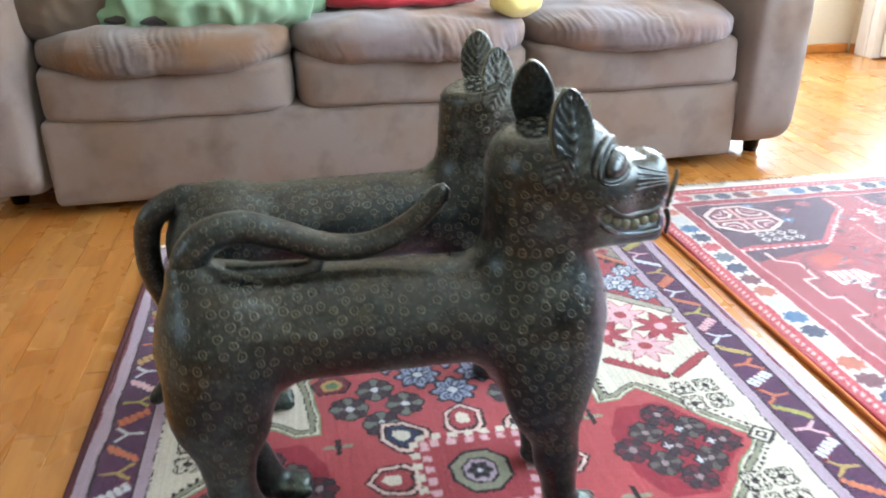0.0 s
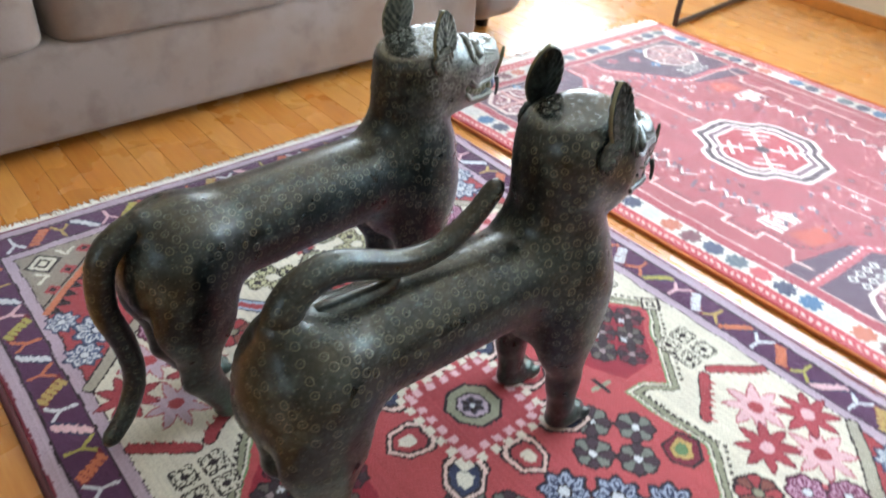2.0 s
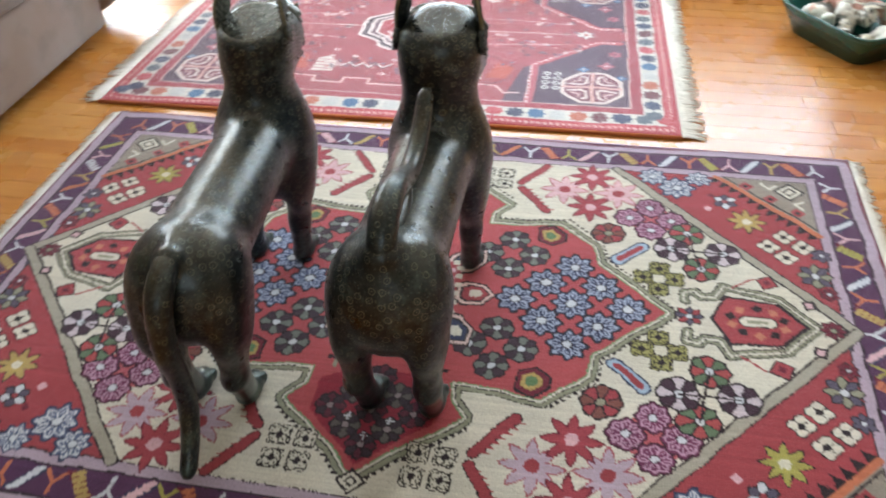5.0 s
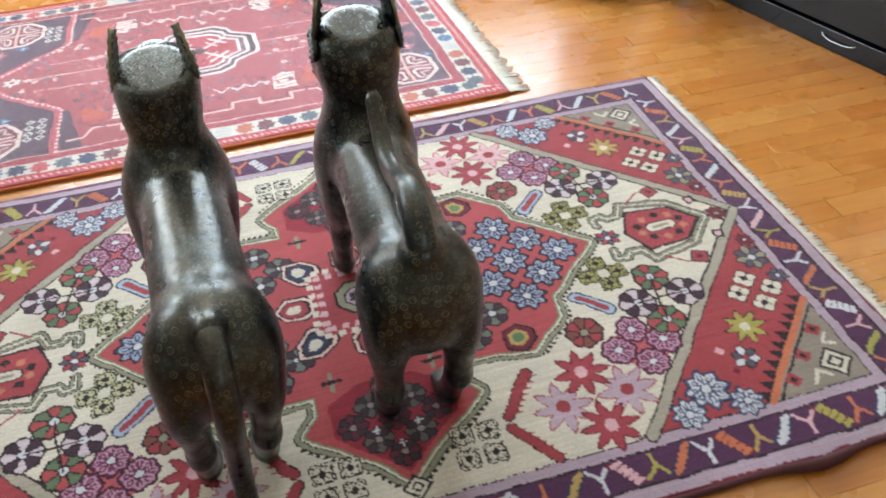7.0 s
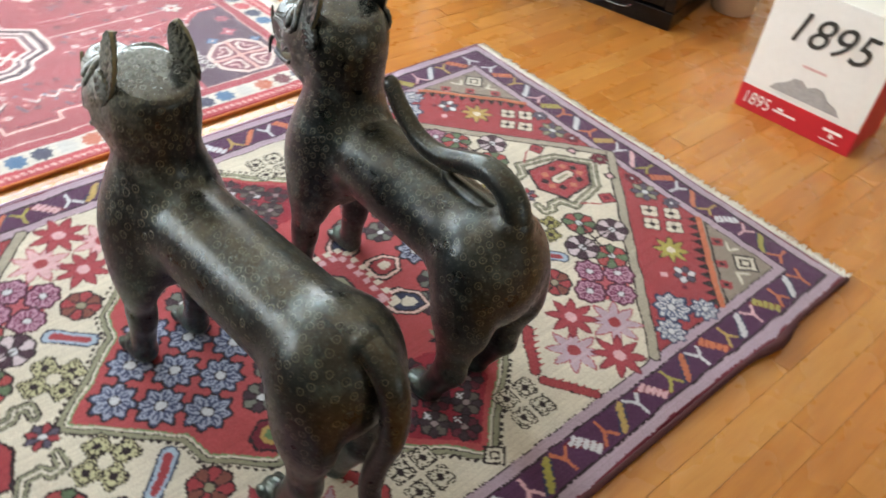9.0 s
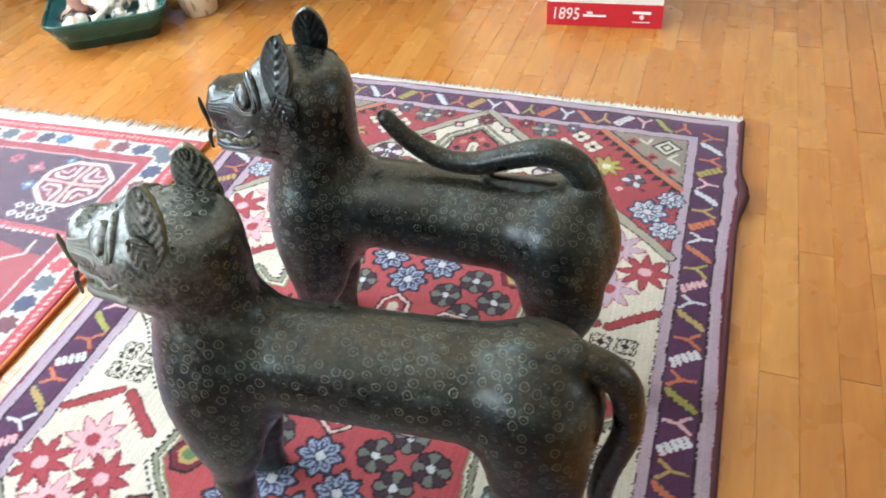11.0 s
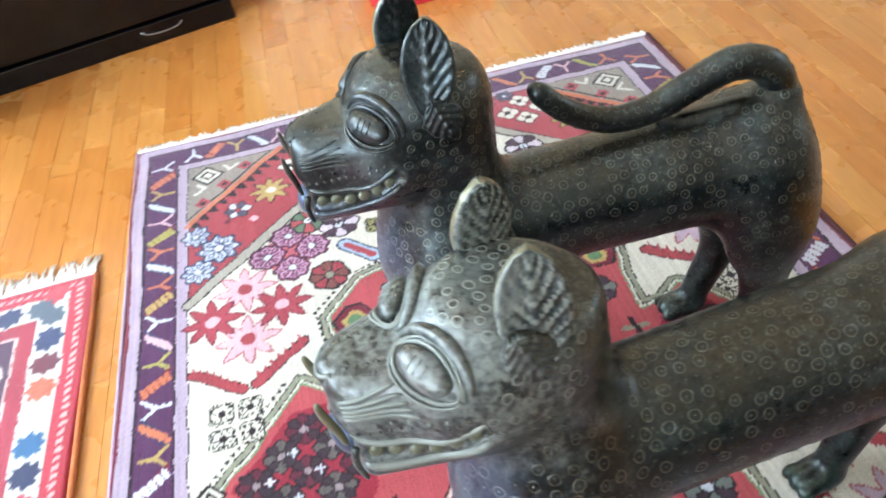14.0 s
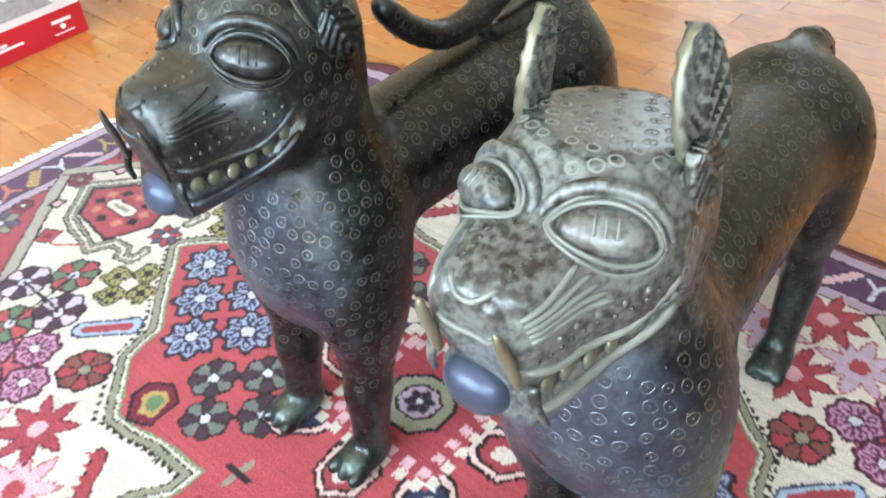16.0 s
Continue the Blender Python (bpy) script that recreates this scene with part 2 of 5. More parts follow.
def box_bm(x0, y0, z0, x1, y1, z1, bevel=0.0, segments=2, bm=None):
    bm = bm or bmesh.new()
    vs = bmesh.ops.create_cube(bm, size=1)["verts"]
    for v in vs:
        v.co = Vector(((x0 + x1) / 2 + v.co.x * (x1 - x0), (y0 + y1) / 2 + v.co.y * (y1 - y0), (z0 + z1) / 2 + v.co.z * (z1 - z0)))
    if bevel:
        edges = {e for v in vs for e in v.link_edges}
        bmesh.ops.bevel(bm, geom=list(edges), offset=bevel, segments=segments, affect="EDGES", profile=0.5)
    return bm


def tube_bm(points, radii, segments=12, bm=None, material=0, squash=1.0):
    """A round tube along points, closed at both ends."""
    bm = bm or bmesh.new()
    pts = [Vector(p) for p in points]
    if not isinstance(radii, (list, tuple)):
        radii = [radii] * len(pts)
    rings, side = [], None
    for i, p in enumerate(pts):
        d = (pts[min(i + 1, len(pts) - 1)] - pts[max(i - 1, 0)]).normalized()
        if side is None:
            side = d.cross(Vector((0, 0, 1)) if abs(d.z) < 0.9 else Vector((0, 1, 0))).normalized()
        side = (side - d * side.dot(d)).normalized()
        up = d.cross(side)
        ring = []
        for k in range(segments):
            a = 2 * math.pi * k / segments
            ring.append(bm.verts.new(p + (side * math.cos(a) * squash + up * math.sin(a)) * radii[i]))
        rings.append(ring)
    for a, b in zip(rings, rings[1:]):
        for k in range(segments):
            bm.faces.new((a[k], a[(k + 1) % segments], b[(k + 1) % segments], b[k])).material_index = material
    bm.faces.new(rings[0][::-1]).material_index = material
    bm.faces.new(rings[-1]).material_index = material
    return bm


def curve_points(points, steps=8):
    """A smooth path through points (Catmull-Rom)."""
    p = [Vector(q) for q in points]
    p = [2 * p[0] - p[1]] + p + [2 * p[-1] - p[-2]]
    out = []
    for i in range(1, len(p) - 2):
        for s in range(steps):
            t = s / steps
            a, b, c, d = p[i - 1], p[i], p[i + 1], p[i + 2]
            out.append(0.5 * (2 * b + (c - a) * t + (2 * a - 5 * b + 4 * c - d) * t * t + (3 * b - a - 3 * c + d) * t ** 3))
    return out + [p[-2]]


def lathe_bm(profile, segments=32, bm=None, material=0):
    """Turns a profile of (radius, height) round z."""
    bm = bm or bmesh.new()
    rings = []
    for r, z in profile:
        rings.append([bm.verts.new((r * math.cos(2 * math.pi * k / segments), r * math.sin(2 * math.pi * k / segments), z)) for k in range(segments)])
    for a, b in zip(rings, rings[1:]):
        for k in range(segments):
            bm.faces.new((a[k], a[(k + 1) % segments], b[(k + 1) % segments], b[k])).material_index = material
    bm.faces.new(rings[0][::-1]).material_index = material
    bm.faces.new(rings[-1]).material_index = material
    return bm


def ball_bm(centre, radii, bm=None, turn=None, segments=20, material=0):
    """A stretched ball."""
    bm = bm or bmesh.new()
    m = Matrix.Translation(centre) @ (turn or Matrix()) @ Matrix.Diagonal((*radii, 1))
    rows = []
    for j in range(1, segments // 2):
        t = math.pi * j / (segments // 2)
        rows.append([bm.verts.new(m @ Vector((math.sin(t) * math.cos(2 * math.pi * k / segments), math.sin(t) * math.sin(2 * math.pi * k / segments), math.cos(t)))) for k in range(segments)])
    top, low = bm.verts.new(m @ Vector((0, 0, 1))), bm.verts.new(m @ Vector((0, 0, -1)))
    made = []
    for k in range(segments):
        q = (k + 1) % segments
        made.append(bm.faces.new((top, rows[0][k], rows[0][q])))
        made.append(bm.faces.new((low, rows[-1][q], rows[-1][k])))
        for a, b in zip(rows, rows[1:]):
            made.append(bm.faces.new((a[k], b[k], b[q], a[q])))
    for f in made:
        f.material_index = material
    return bm


def pillow_bm(sx, sy, sz, power=4.0, ripple=0.0, seed=0.0, cells=36, wrinkle=0.0):
    """A stuffed, rounded block, centred, with folds."""
    bm = bmesh.new()
    made = bmesh.ops.create_cube(bm, size=2)["verts"]
    bmesh.ops.subdivide_edges(bm, edges=bm.edges[:], cuts=cells, use_grid_fill=True)
    for v in bm.verts:
        p = v.co
        n = (abs(p.x) ** power + abs(p.y) ** power + abs(p.z) ** power) ** (1 / power)
        q = p / n
        v.co = Vector((q.x * sx / 2, q.y * sy / 2, q.z * sz / 2))
    bm.normal_update()
    for v in bm.verts:
        c = v.co
        d = ripple * noise.noise(Vector((c.x * 7 + seed, c.y * 7, c.z * 9)))
        d += ripple * 0.5 * noise.noise(Vector((c.x * 19 + seed, c.y * 15, c.z * 17)))
        if wrinkle:
            edge = max(0, -c.y / (sy / 2)) ** 4 * max(0, 0.55 + 1.6 * noise.noise(Vector((c.x * 4.5 + seed * 3, c.z * 9, seed))))
            lean = c.x + 0.25 * c.z + 0.012 * noise.noise(Vector((c.x * 9, c.z * 30, seed)))
            d += wrinkle * edge * (0.5 - abs(noise.noise(Vector((lean * 58 + seed, c.z * 5, c.y * 3)))) ** 0.6)
            d += wrinkle * 0.45 * edge * (0.4 - abs(noise.noise(Vector((lean * 130 + seed, c.z * 9, c.y * 5)))))
        v.co += v.normal * d
    return bm


# ---------------------------------------------------------------- the room
FLOOR = -0.009
X0, X1, Y0, Y1, TOP = -3.82, 2.32, -2.45, 2.55, 2.5


def wall_with_openings(name, axis, at, lo, hi, thick, openings, label):
    """A wall along x or y of the given thickness, built up round its openings (from, to, sill, head)."""
    bm = bmesh.new()
    cuts = sorted(openings)

    def block(a, b, z0, z1):
        if b - a < 1e-4 or z1 - z0 < 1e-4:
            return
        if axis == "y":
            box_bm(min(at, at + thick), a, z0, max(at, at + thick), b, z1, bm=bm)
        else:
            box_bm(a, min(at, at + thick), z0, b, max(at, at + thick), z1, bm=bm)
    start = lo
    for a, b, sill, head in cuts:
        block(start, a, FLOOR, TOP)
        block(a, b, FLOOR, sill)
        block(a, b, head, TOP)
        start = b
    block(start, hi, FLOOR, TOP)
    return tagged(part(name, bm, PAINT, None, "", False), label, "wall", kind="structure")


WIN_N = (1.24, 2.12, 0.34, 2.12)
WIN_E, WIN_W, DOOR = (-1.5, 1.2, 0.72, 2.12), (-1.55, 0.05, 0.8, 2.1), (1.62, 2.42, FLOOR, 2.04)
wall_with_openings("wall_east", "y", X1, Y0, Y1, 0.12, [WIN_E, DOOR], "cream painted wall with a window and a door")
wall_with_openings("wall_west", "y", X0, Y0, Y1, -0.12, [WIN_W], "cream painted wall with a window")
wall_with_openings("wall_north", "x", Y1, X0 - 0.12, X1 + 0.12, 0.12, [WIN_N], "cream painted wall with a tall window beside the sofa")
wall_with_openings("wall_south", "x", Y0, X0 - 0.12, X1 + 0.12, -0.12, [], "cream painted wall behind the television stand")
tagged(part("ceiling", box_bm(X0 - 0.12, Y0 - 0.12, TOP, X1 + 0.12, Y1 + 0.12, TOP + 0.1), CEIL, None, "", False), "plain white ceiling", "ceiling", kind="structure")


def window(name, x, inward, y0, y1, z0, z1):
    w = thing(name, "white framed window with two panes of clear glass", "window", kind="structure")
    s = 0.05
    for a, b, c, d in ((y0, z0, y1, z0 + s), (y0, z1 - s, y1, z1), (y0, z0 + s, y0 + s, z1 - s), (y1 - s, z0 + s, y1, z1 - s), ((y0 + y1) / 2 - s / 2, z0 + s, (y0 + y1) / 2 + s / 2, z1 - s)):
        part("window_frame", box_bm(x + 0.045, a, b, x + 0.085, c, d, 0.004), TRIM, w, "", False)
    for a, b in ((y0 + s, (y0 + y1) / 2 - s / 2), ((y0 + y1) / 2 + s / 2, y1 - s)):
        p = part("pane", box_bm(x + 0.063, a, z0 + s, x + 0.067, b, z1 - s), GLASSY, w, "", False)
        p.visible_shadow = False
    part("window_sill", box_bm(min(x + 0.06, x + 0.06 - inward * 0.09), y0 - 0.04, z0 - 0.03, max(x + 0.06, x + 0.06 - inward * 0.09), y1 + 0.04, z0 - 0.002, 0.006), TRIM, w, "", False)


window("window_1", X1, 1, *WIN_E)
window("window_2", X0 - 0.13, -1, *WIN_W)
tall = thing("window_3", "tall white framed window with one pane of clear glass", "window", kind="structure")
for a, b, c, d in ((WIN_N[0], WIN_N[2], WIN_N[1], WIN_N[2] + 0.05), (WIN_N[0], WIN_N[3] - 0.05, WIN_N[1], WIN_N[3]), (WIN_N[0], WIN_N[2] + 0.051, WIN_N[0] + 0.05, WIN_N[3] - 0.051), (WIN_N[1] - 0.05, WIN_N[2] + 0.051, WIN_N[1], WIN_N[3] - 0.051)):
    part("window_frame", box_bm(a, Y1 + 0.045, b, c, Y1 + 0.085, d, 0.004), TRIM, tall, "", False)
pane = part("pane", box_bm(WIN_N[0] + 0.051, Y1 + 0.063, WIN_N[2] + 0.051, WIN_N[1] - 0.051, Y1 + 0.067, WIN_N[3] - 0.051), GLASSY, tall, "clear glass", False)
pane.visible_shadow = False

door = thing("door_1", "closed white door with a glazed upper part and dark knob", "door", kind="structure")
for a, b, c, d in ((DOOR[0] + 0.145, FLOOR + 0.012, DOOR[1] - 0.145, 0.38), (DOOR[0] + 0.145, 1.86, DOOR[1] - 0.145, 2.0), (DOOR[0] + 0.045, FLOOR + 0.012, DOOR[0] + 0.144, 2.0), (DOOR[1] - 0.144, FLOOR + 0.012, DOOR[1] - 0.045, 2.0)):
    part("door_rail", box_bm(X1 + 0.03, a, b, X1 + 0.07, c, d, 0.003), TRIM, door, "", False)
pane = part("pane", box_bm(X1 + 0.048, DOOR[0] + 0.146, 0.382, X1 + 0.052, DOOR[1] - 0.146, 1.858), GLASSY, door, "clear glass pane", False)
pane.visible_shadow = False
part("panel", box_bm(X1 + 0.022, DOOR[0] + 0.2, 0.09, X1 + 0.029, DOOR[1] - 0.2, 0.31, 0.004), TRIM, door, "", False)
part("door_knob", ball_bm((X1 - 0.03, DOOR[0] + 0.11, 0.98), (0.03, 0.028, 0.028)), STEEL, door, "dark metal knob")
for y in (DOOR[0], DOOR[1] - 0.04):
    part("door_frame", box_bm(X1 - 0.012, y, FLOOR, X1 + 0.11, y + 0.04, 2.04, 0.003), TRIM, door, "", False)
part("door_frame", box_bm(X1 - 0.012, DOOR[0] + 0.04, 2.0, X1 + 0.11, DOOR[1] - 0.04, 2.04, 0.003), TRIM, door, "", False)
for k, (a, b) in enumerate(((DOOR[0] - 0.07, DOOR[0] - 0.002), (DOOR[1] + 0.002, DOOR[1] + 0.07))):
    tagged(part("trim", box_bm(X1 - 0.018, a, FLOOR, X1 - 0.002, b, 2.1, 0.004), TRIM, None, "", False), "white painted door casing", "trim", kind="structure")
for ax in ((X1 - 0.016, Y0 + 0.02, X1 - 0.001, DOOR[0] - 0.074), (X1 - 0.016, DOOR[1] + 0.074, X1 - 0.001, Y1 - 0.02), (X0 + 0.001, Y0 + 0.02, X0 + 0.016, Y1 - 0.02),
           (X0 + 0.02, Y1 - 0.016, X1 - 0.02, Y1 - 0.001), (X0 + 0.02, Y0 + 0.001, X1 - 0.02, Y0 + 0.016)):
    tagged(part("baseboard", box_bm(ax[0], ax[1], FLOOR, ax[2], ax[3], FLOOR + 0.042, 0.004), OAK, None, "", False), "honey oak baseboard", "baseboard", kind="structure")


# ---------------------------------------------------------------- knotted rugs
class Weave:
    """A rug's pattern, knot by knot, in metres from the rug's middle; motifs repeat by mirroring."""

    def __init__(self, hx, hy, knot, ground, seed):
        self.hx, self.hy = hx, hy
        self.nx, self.ny = int(2 * hx / knot) + 1, int(2 * hy / knot) + 1
        rng = np.random.default_rng(seed)
        gx, gy = np.linspace(-hx, hx, self.nx), np.linspace(-hy, hy, self.ny)
        self.gx, self.gy = gx, gy
        self.X, self.Y = np.meshgrid(gx, gy, indexing="ij")
        wob = rng.normal(0, 1, (2, self.nx // 12 + 3, self.ny // 12 + 3))
        ix, iy = np.arange(self.nx) / 12, np.arange(self.ny) / 12
        i0, j0 = ix.astype(int), iy.astype(int)
        fx, fy = (ix - i0)[:, None], (iy - j0)[None, :]
        for k, arr in enumerate((self.X, self.Y)):
            w = wob[k]
            s = (w[i0][:, j0] * (1 - fx) * (1 - fy) + w[i0 + 1][:, j0] * fx * (1 - fy) + w[i0][:, j0 + 1] * (1 - fx) * fy + w[i0 + 1][:, j0 + 1] * fx * fy)
            arr += 0.0016 * s + rng.normal(0, 0.0005, arr.shape)
        self.C = np.empty((self.nx, self.ny, 3))
        self.C[:] = ground[:3]
        self.sx = self.sy = 1
        self.grow = 1.0
        self.rows = 1 + 0.05 * rng.normal(0, 1, (self.nx, 1, 1))
        self.knots = 1 + 0.05 * rng.normal(0, 1, (self.nx, self.ny, 1))

    def window(self, x0, y0, x1, y1):
        a = slice(max(0, int(np.searchsorted(self.gx, x0 - 0.01))), min(self.nx, int(np.searchsorted(self.gx, x1 + 0.01))))
        b = slice(max(0, int(np.searchsorted(self.gy, y0 - 0.01))), min(self.ny, int(np.searchsorted(self.gy, y1 + 0.01))))
        return a, b

    def at(self, p):
        return p[0] * self.sx, p[1] * self.sy

    def poly(self, pts, colour):
        pts = [self.at(p) for p in pts]
        xs, ys = [p[0] for p in pts], [p[1] for p in pts]
        w = self.window(min(xs), min(ys), max(xs), max(ys))
        X, Y = self.X[w], self.Y[w]
        inside = np.zeros(X.shape, bool)
        for (ax, ay), (bx, by) in zip(pts, pts[1:] + pts[:1]):
            if ay == by:
                continue
            hit = ((ay > Y) != (by > Y)) & (X < (bx - ax) * (Y - ay) / (by - ay) + ax)
            inside ^= hit
        self.C[w][inside] = colour[:3]

    def line(self, pts, width, colour, closed=False, dash=0.0):
        pts = [self.at(p) for p in pts]
        run = 0.0
        for (ax, ay), (bx, by) in zip(pts, pts[1:] + (pts[:1] if closed else [])):
            w = self.window(min(ax, bx) - width, min(ay, by) - width, max(ax, bx) + width, max(ay, by) + width)
            X, Y = self.X[w], self.Y[w]
            ll = max(1e-9, (bx - ax) ** 2 + (by - ay) ** 2)
            t = np.clip(((X - ax) * (bx - ax) + (Y - ay) * (by - ay)) / ll, 0, 1)
            d = np.hypot(X - ax - t * (bx - ax), Y - ay - t * (by - ay))
            m = d < width / 2
            if dash:
                m &= ((run + t * math.sqrt(ll)) % dash) < dash * 0.55
            run += math.sqrt(ll)
            self.C[w][m] = colour[:3]

    def polar(self, c, r):
        cx, cy = self.at(c)
        w = self.window(cx - r, cy - r, cx + r, cy + r)
        dx, dy = (self.X[w] - cx) * self.sx, (self.Y[w] - cy) * self.sy
        return w, np.hypot(dx, dy), np.arctan2(dy, dx)

    def disc(self, c, r, colour):
        w, d, _ = self.polar(c, r)
        self.C[w][d < r] = colour[:3]

    def blossom(self, c, r, n, petal, edge, eye, other=None, turn=0.0, veins=None, lobe=0.12):
        """A round flower of n petals with a dark outline, every second petal in another colour, or each petal rimmed by a pale vein."""
        r *= self.grow
        w, d, a = self.polar(c, r)
        a = a + turn
        rim = r * (1 - lobe + lobe * np.cos(n * a))
        C = self.C[w]
        C[d < rim] = edge[:3]
        inner = rim - 0.11 * r
        C[d < inner] = petal[:3]
        if other is not None:
            C[(d < inner) & (np.floor(a * n / (2 * math.pi) + 0.5) % 2 == 0)] = other[:3]
        gap = np.abs(np.sin(n * a / 2 + math.pi / 2)) * d * 2 / n
        if veins is None:
            C[(gap < 0.035 * r) & (d < inner)] = edge[:3]
        else:
            C[(np.abs(d - inner + 0.13 * r) < 0.05 * r)] = veins[:3]
            C[(gap < 0.05 * r) & (d < inner - 0.1 * r)] = veins[:3]
            C[(np.abs(np.sin(n * a / 2)) * d * 2 / n < 0.035 * r) & (d > 0.42 * r) & (d < inner - 0.2 * r)] = veins[:3]
        C[d < 0.27 * r] = edge[:3]
        C[d < 0.20 * r] = eye[:3]

    def star(self, c, r, n, colour, edge, eye, turn=0.0):
        r *= self.grow
        w, d, a = self.polar(c, r)
        tri = np.abs(((a + turn) * n / (2 * math.pi)) % 1 - 0.5) * 2
        rim = r * (0.48 + 0.52 * tri)
        C = self.C[w]
        C[d < rim] = edge[:3]
        C[d < rim - 0.09 * r] = colour[:3]
        C[d < 0.22 * r] = eye[:3]

    def square(self, c, r, colour, turn=0.0):
        self.poly([(c[0] + r * math.cos(turn + k * math.pi / 2), c[1] + r * math.sin(turn + k * math.pi / 2)) for k in range(4)], colour)

    def four(self):
        for self.sx in (1, -1):
            for self.sy in (1, -1):
                yield self.sx, self.sy
        self.sx = self.sy = 1

    def mesh(self, name, warp, thick, pile):
        """The woven sheet: a grid of knots with a little unevenness, and its edges turned down."""
        gx, gy = np.meshgrid(self.gx, self.gy, indexing="ij")
        u, v = (gx / self.hx + 1) / 2, (gy / self.hy + 1) / 2
        nn, nf, fn, ff = warp          # corners at (-x,-y), (-x,+y), (+x,-y), (+x,+y)
        px = (1 - u) * (1 - v) * nn[0] + (1 - u) * v * nf[0] + u * (1 - v) * fn[0] + u * v * ff[0]
        py = (1 - u) * (1 - v) * nn[1] + (1 - u) * v * nf[1] + u * (1 - v) * fn[1] + u * v * ff[1]
        edge = np.clip(1 - np.minimum(self.hx - np.abs(gx), self.hy - np.abs(gy)) / 0.06, 0, 1)
        px += edge * 0.004 * np.sin(gy * 9 + 1.0) * np.sign(gx)
        pz = 0.0007 * np.sin(gx * 23) * np.sin(gy * 17) + edge ** 2 * (-0.001 + 0.0015 * np.sin(gy * 13 + gx * 7))
        pz -= (edge > 0.97) * 0.003
        col = np.clip(self.C * self.rows * self.knots, 0, 1)
        nx, ny = self.nx, self.ny
        co = np.stack([px, py, pz], -1).reshape(-1, 3)
        idx = np.arange(nx * ny).reshape(nx, ny)
        quads = np.stack([idx[:-1, :-1], idx[1:, :-1], idx[1:, 1:], idx[:-1, 1:]], -1).reshape(-1, 4)
        ring = np.concatenate([idx[:, 0], idx[-1, 1:], idx[-2::-1, -1], idx[0, -2:0:-1]])
        low = co[ring] - np.array([0, 0, thick])
        base = len(co) + np.arange(len(ring))
        nxt = np.roll(np.arange(len(ring)), -1)
        skirt = np.stack([ring[nxt], ring, base, base[nxt]], -1)
        co = np.concatenate([co, low])
        quads = np.concatenate([quads, skirt])
        me = bpy.data.meshes.new(name)
        me.vertices.add(len(co))
        me.vertices.foreach_set("co", co.ravel())
        me.loops.add(quads.size)
        me.loops.foreach_set("vertex_index", quads.ravel().astype(np.int32))
        me.polygons.add(len(quads))
        me.polygons.foreach_set("loop_start", np.arange(0, quads.size, 4, dtype=np.int32))
        me.update(calc_edges=True)
        me.polygons.foreach_set("use_smooth", np.ones(len(quads), bool))
        dye = me.color_attributes.new("dye", "FLOAT_COLOR", "POINT")
        rgba = np.ones((len(co), 4), np.float32)
        rgba[:nx * ny, :3] = col.reshape(-1, 3)
        rgba[nx * ny:, :3] = col.reshape(-1, 3)[ring]
        dye.data.foreach_set("color", rgba.ravel())
        me.materials.append(pile)
        return me


RED_D, RED_L, MAROON, CREAMY, DARK, NAVY = lin("9e4146"), lin("ab4b4e"), lin("6f2634"), lin("cec6b5"), lin("2f2427"), lin("353a52")
SAGE, LILAC, PURPLE, GOLD, ORANGE, PINK = lin("8a8a74"), lin("ab97a4"), lin("53304e"), lin("ad9258"), lin("bd6d4e"), lin("cfa6aa")
LEAF, OLIVE, STEELB, PALE, GREYB = lin("5b7a55"), lin("a09850"), lin("56617c"), lin("c4c6ca"), lin("565060")


def border_motifs(w, along, d0, d1, span, inks):
    """Forked and slanted little figures that march along a border band between depths d0 and d1."""
    step, k = 0.043, 0
    n = int(span / step)
    for i in range(-n, n + 1):
        c = i * step
        ink = inks[k % len(inks)]
        k += 1

        def put(a, d):
            if along == "y":
                return (w.hx - d, c + a)
            return (c + a, w.hy - d)
        e = (d1 - d0)
        kind = i % 4
        if kind == 0:
            w.line([put(0, d1 - 0.1 * e), put(0, d0 + 0.5 * e)], 0.006, ink)
            w.line([put(0, d0 + 0.5 * e), put(0.016, d0 + 0.12 * e)], 0.006, ink)
            w.line([put(0, d0 + 0.5 * e), put(-0.016, d0 + 0.12 * e)], 0.006, ink)
        elif kind == 2:
            w.line([put(0, d0 + 0.1 * e), put(0, d0 + 0.5 * e)], 0.006, ink)
            w.line([put(0, d0 + 0.5 * e), put(0.016, d1 - 0.12 * e)], 0.006, ink)
            w.line([put(0, d0 + 0.5 * e), put(-0.016, d1 - 0.12 * e)], 0.006, ink)
        else:
            s = 1 if kind == 1 else -1
            w.poly([put(-0.020 * s - 0.012, d0 + 0.06 * e), put(-0.020 * s + 0.012, d0 + 0.06 * e), put(0.020 * s + 0.012, d1 - 0.06 * e), put(0.020 * s - 0.012, d1 - 0.06 * e)], NAVY if kind == 1 else MAROON)
            for q in range(5):
                t = 0.16 + q * 0.17
                w.line([put((t - 0.5) * 0.036 * s - 0.005, d0 + e * (t - 0.05)), put((t - 0.5) * 0.036 * s + 0.005, d0 + e * (t + 0.05))], 0.009, ink)


def frame_band(w, d0, d1, colour):
    for self_sx in (1, -1):
        w.sx = self_sx
        w.poly([(w.hx - d1, -w.hy + d0), (w.hx - d0, -w.hy + d0), (w.hx - d0, w.hy - d0), (w.hx - d1, w.hy - d0)], colour)
    w.sx = 1
    for self_sy in (1, -1):
        w.sy = self_sy
        w.poly([(-w.hx + d0, w.hy - d1), (-w.hx + d0, w.hy - d0), (w.hx - d0, w.hy - d0), (w.hx - d0, w.hy - d1)], colour)
    w.sy = 1


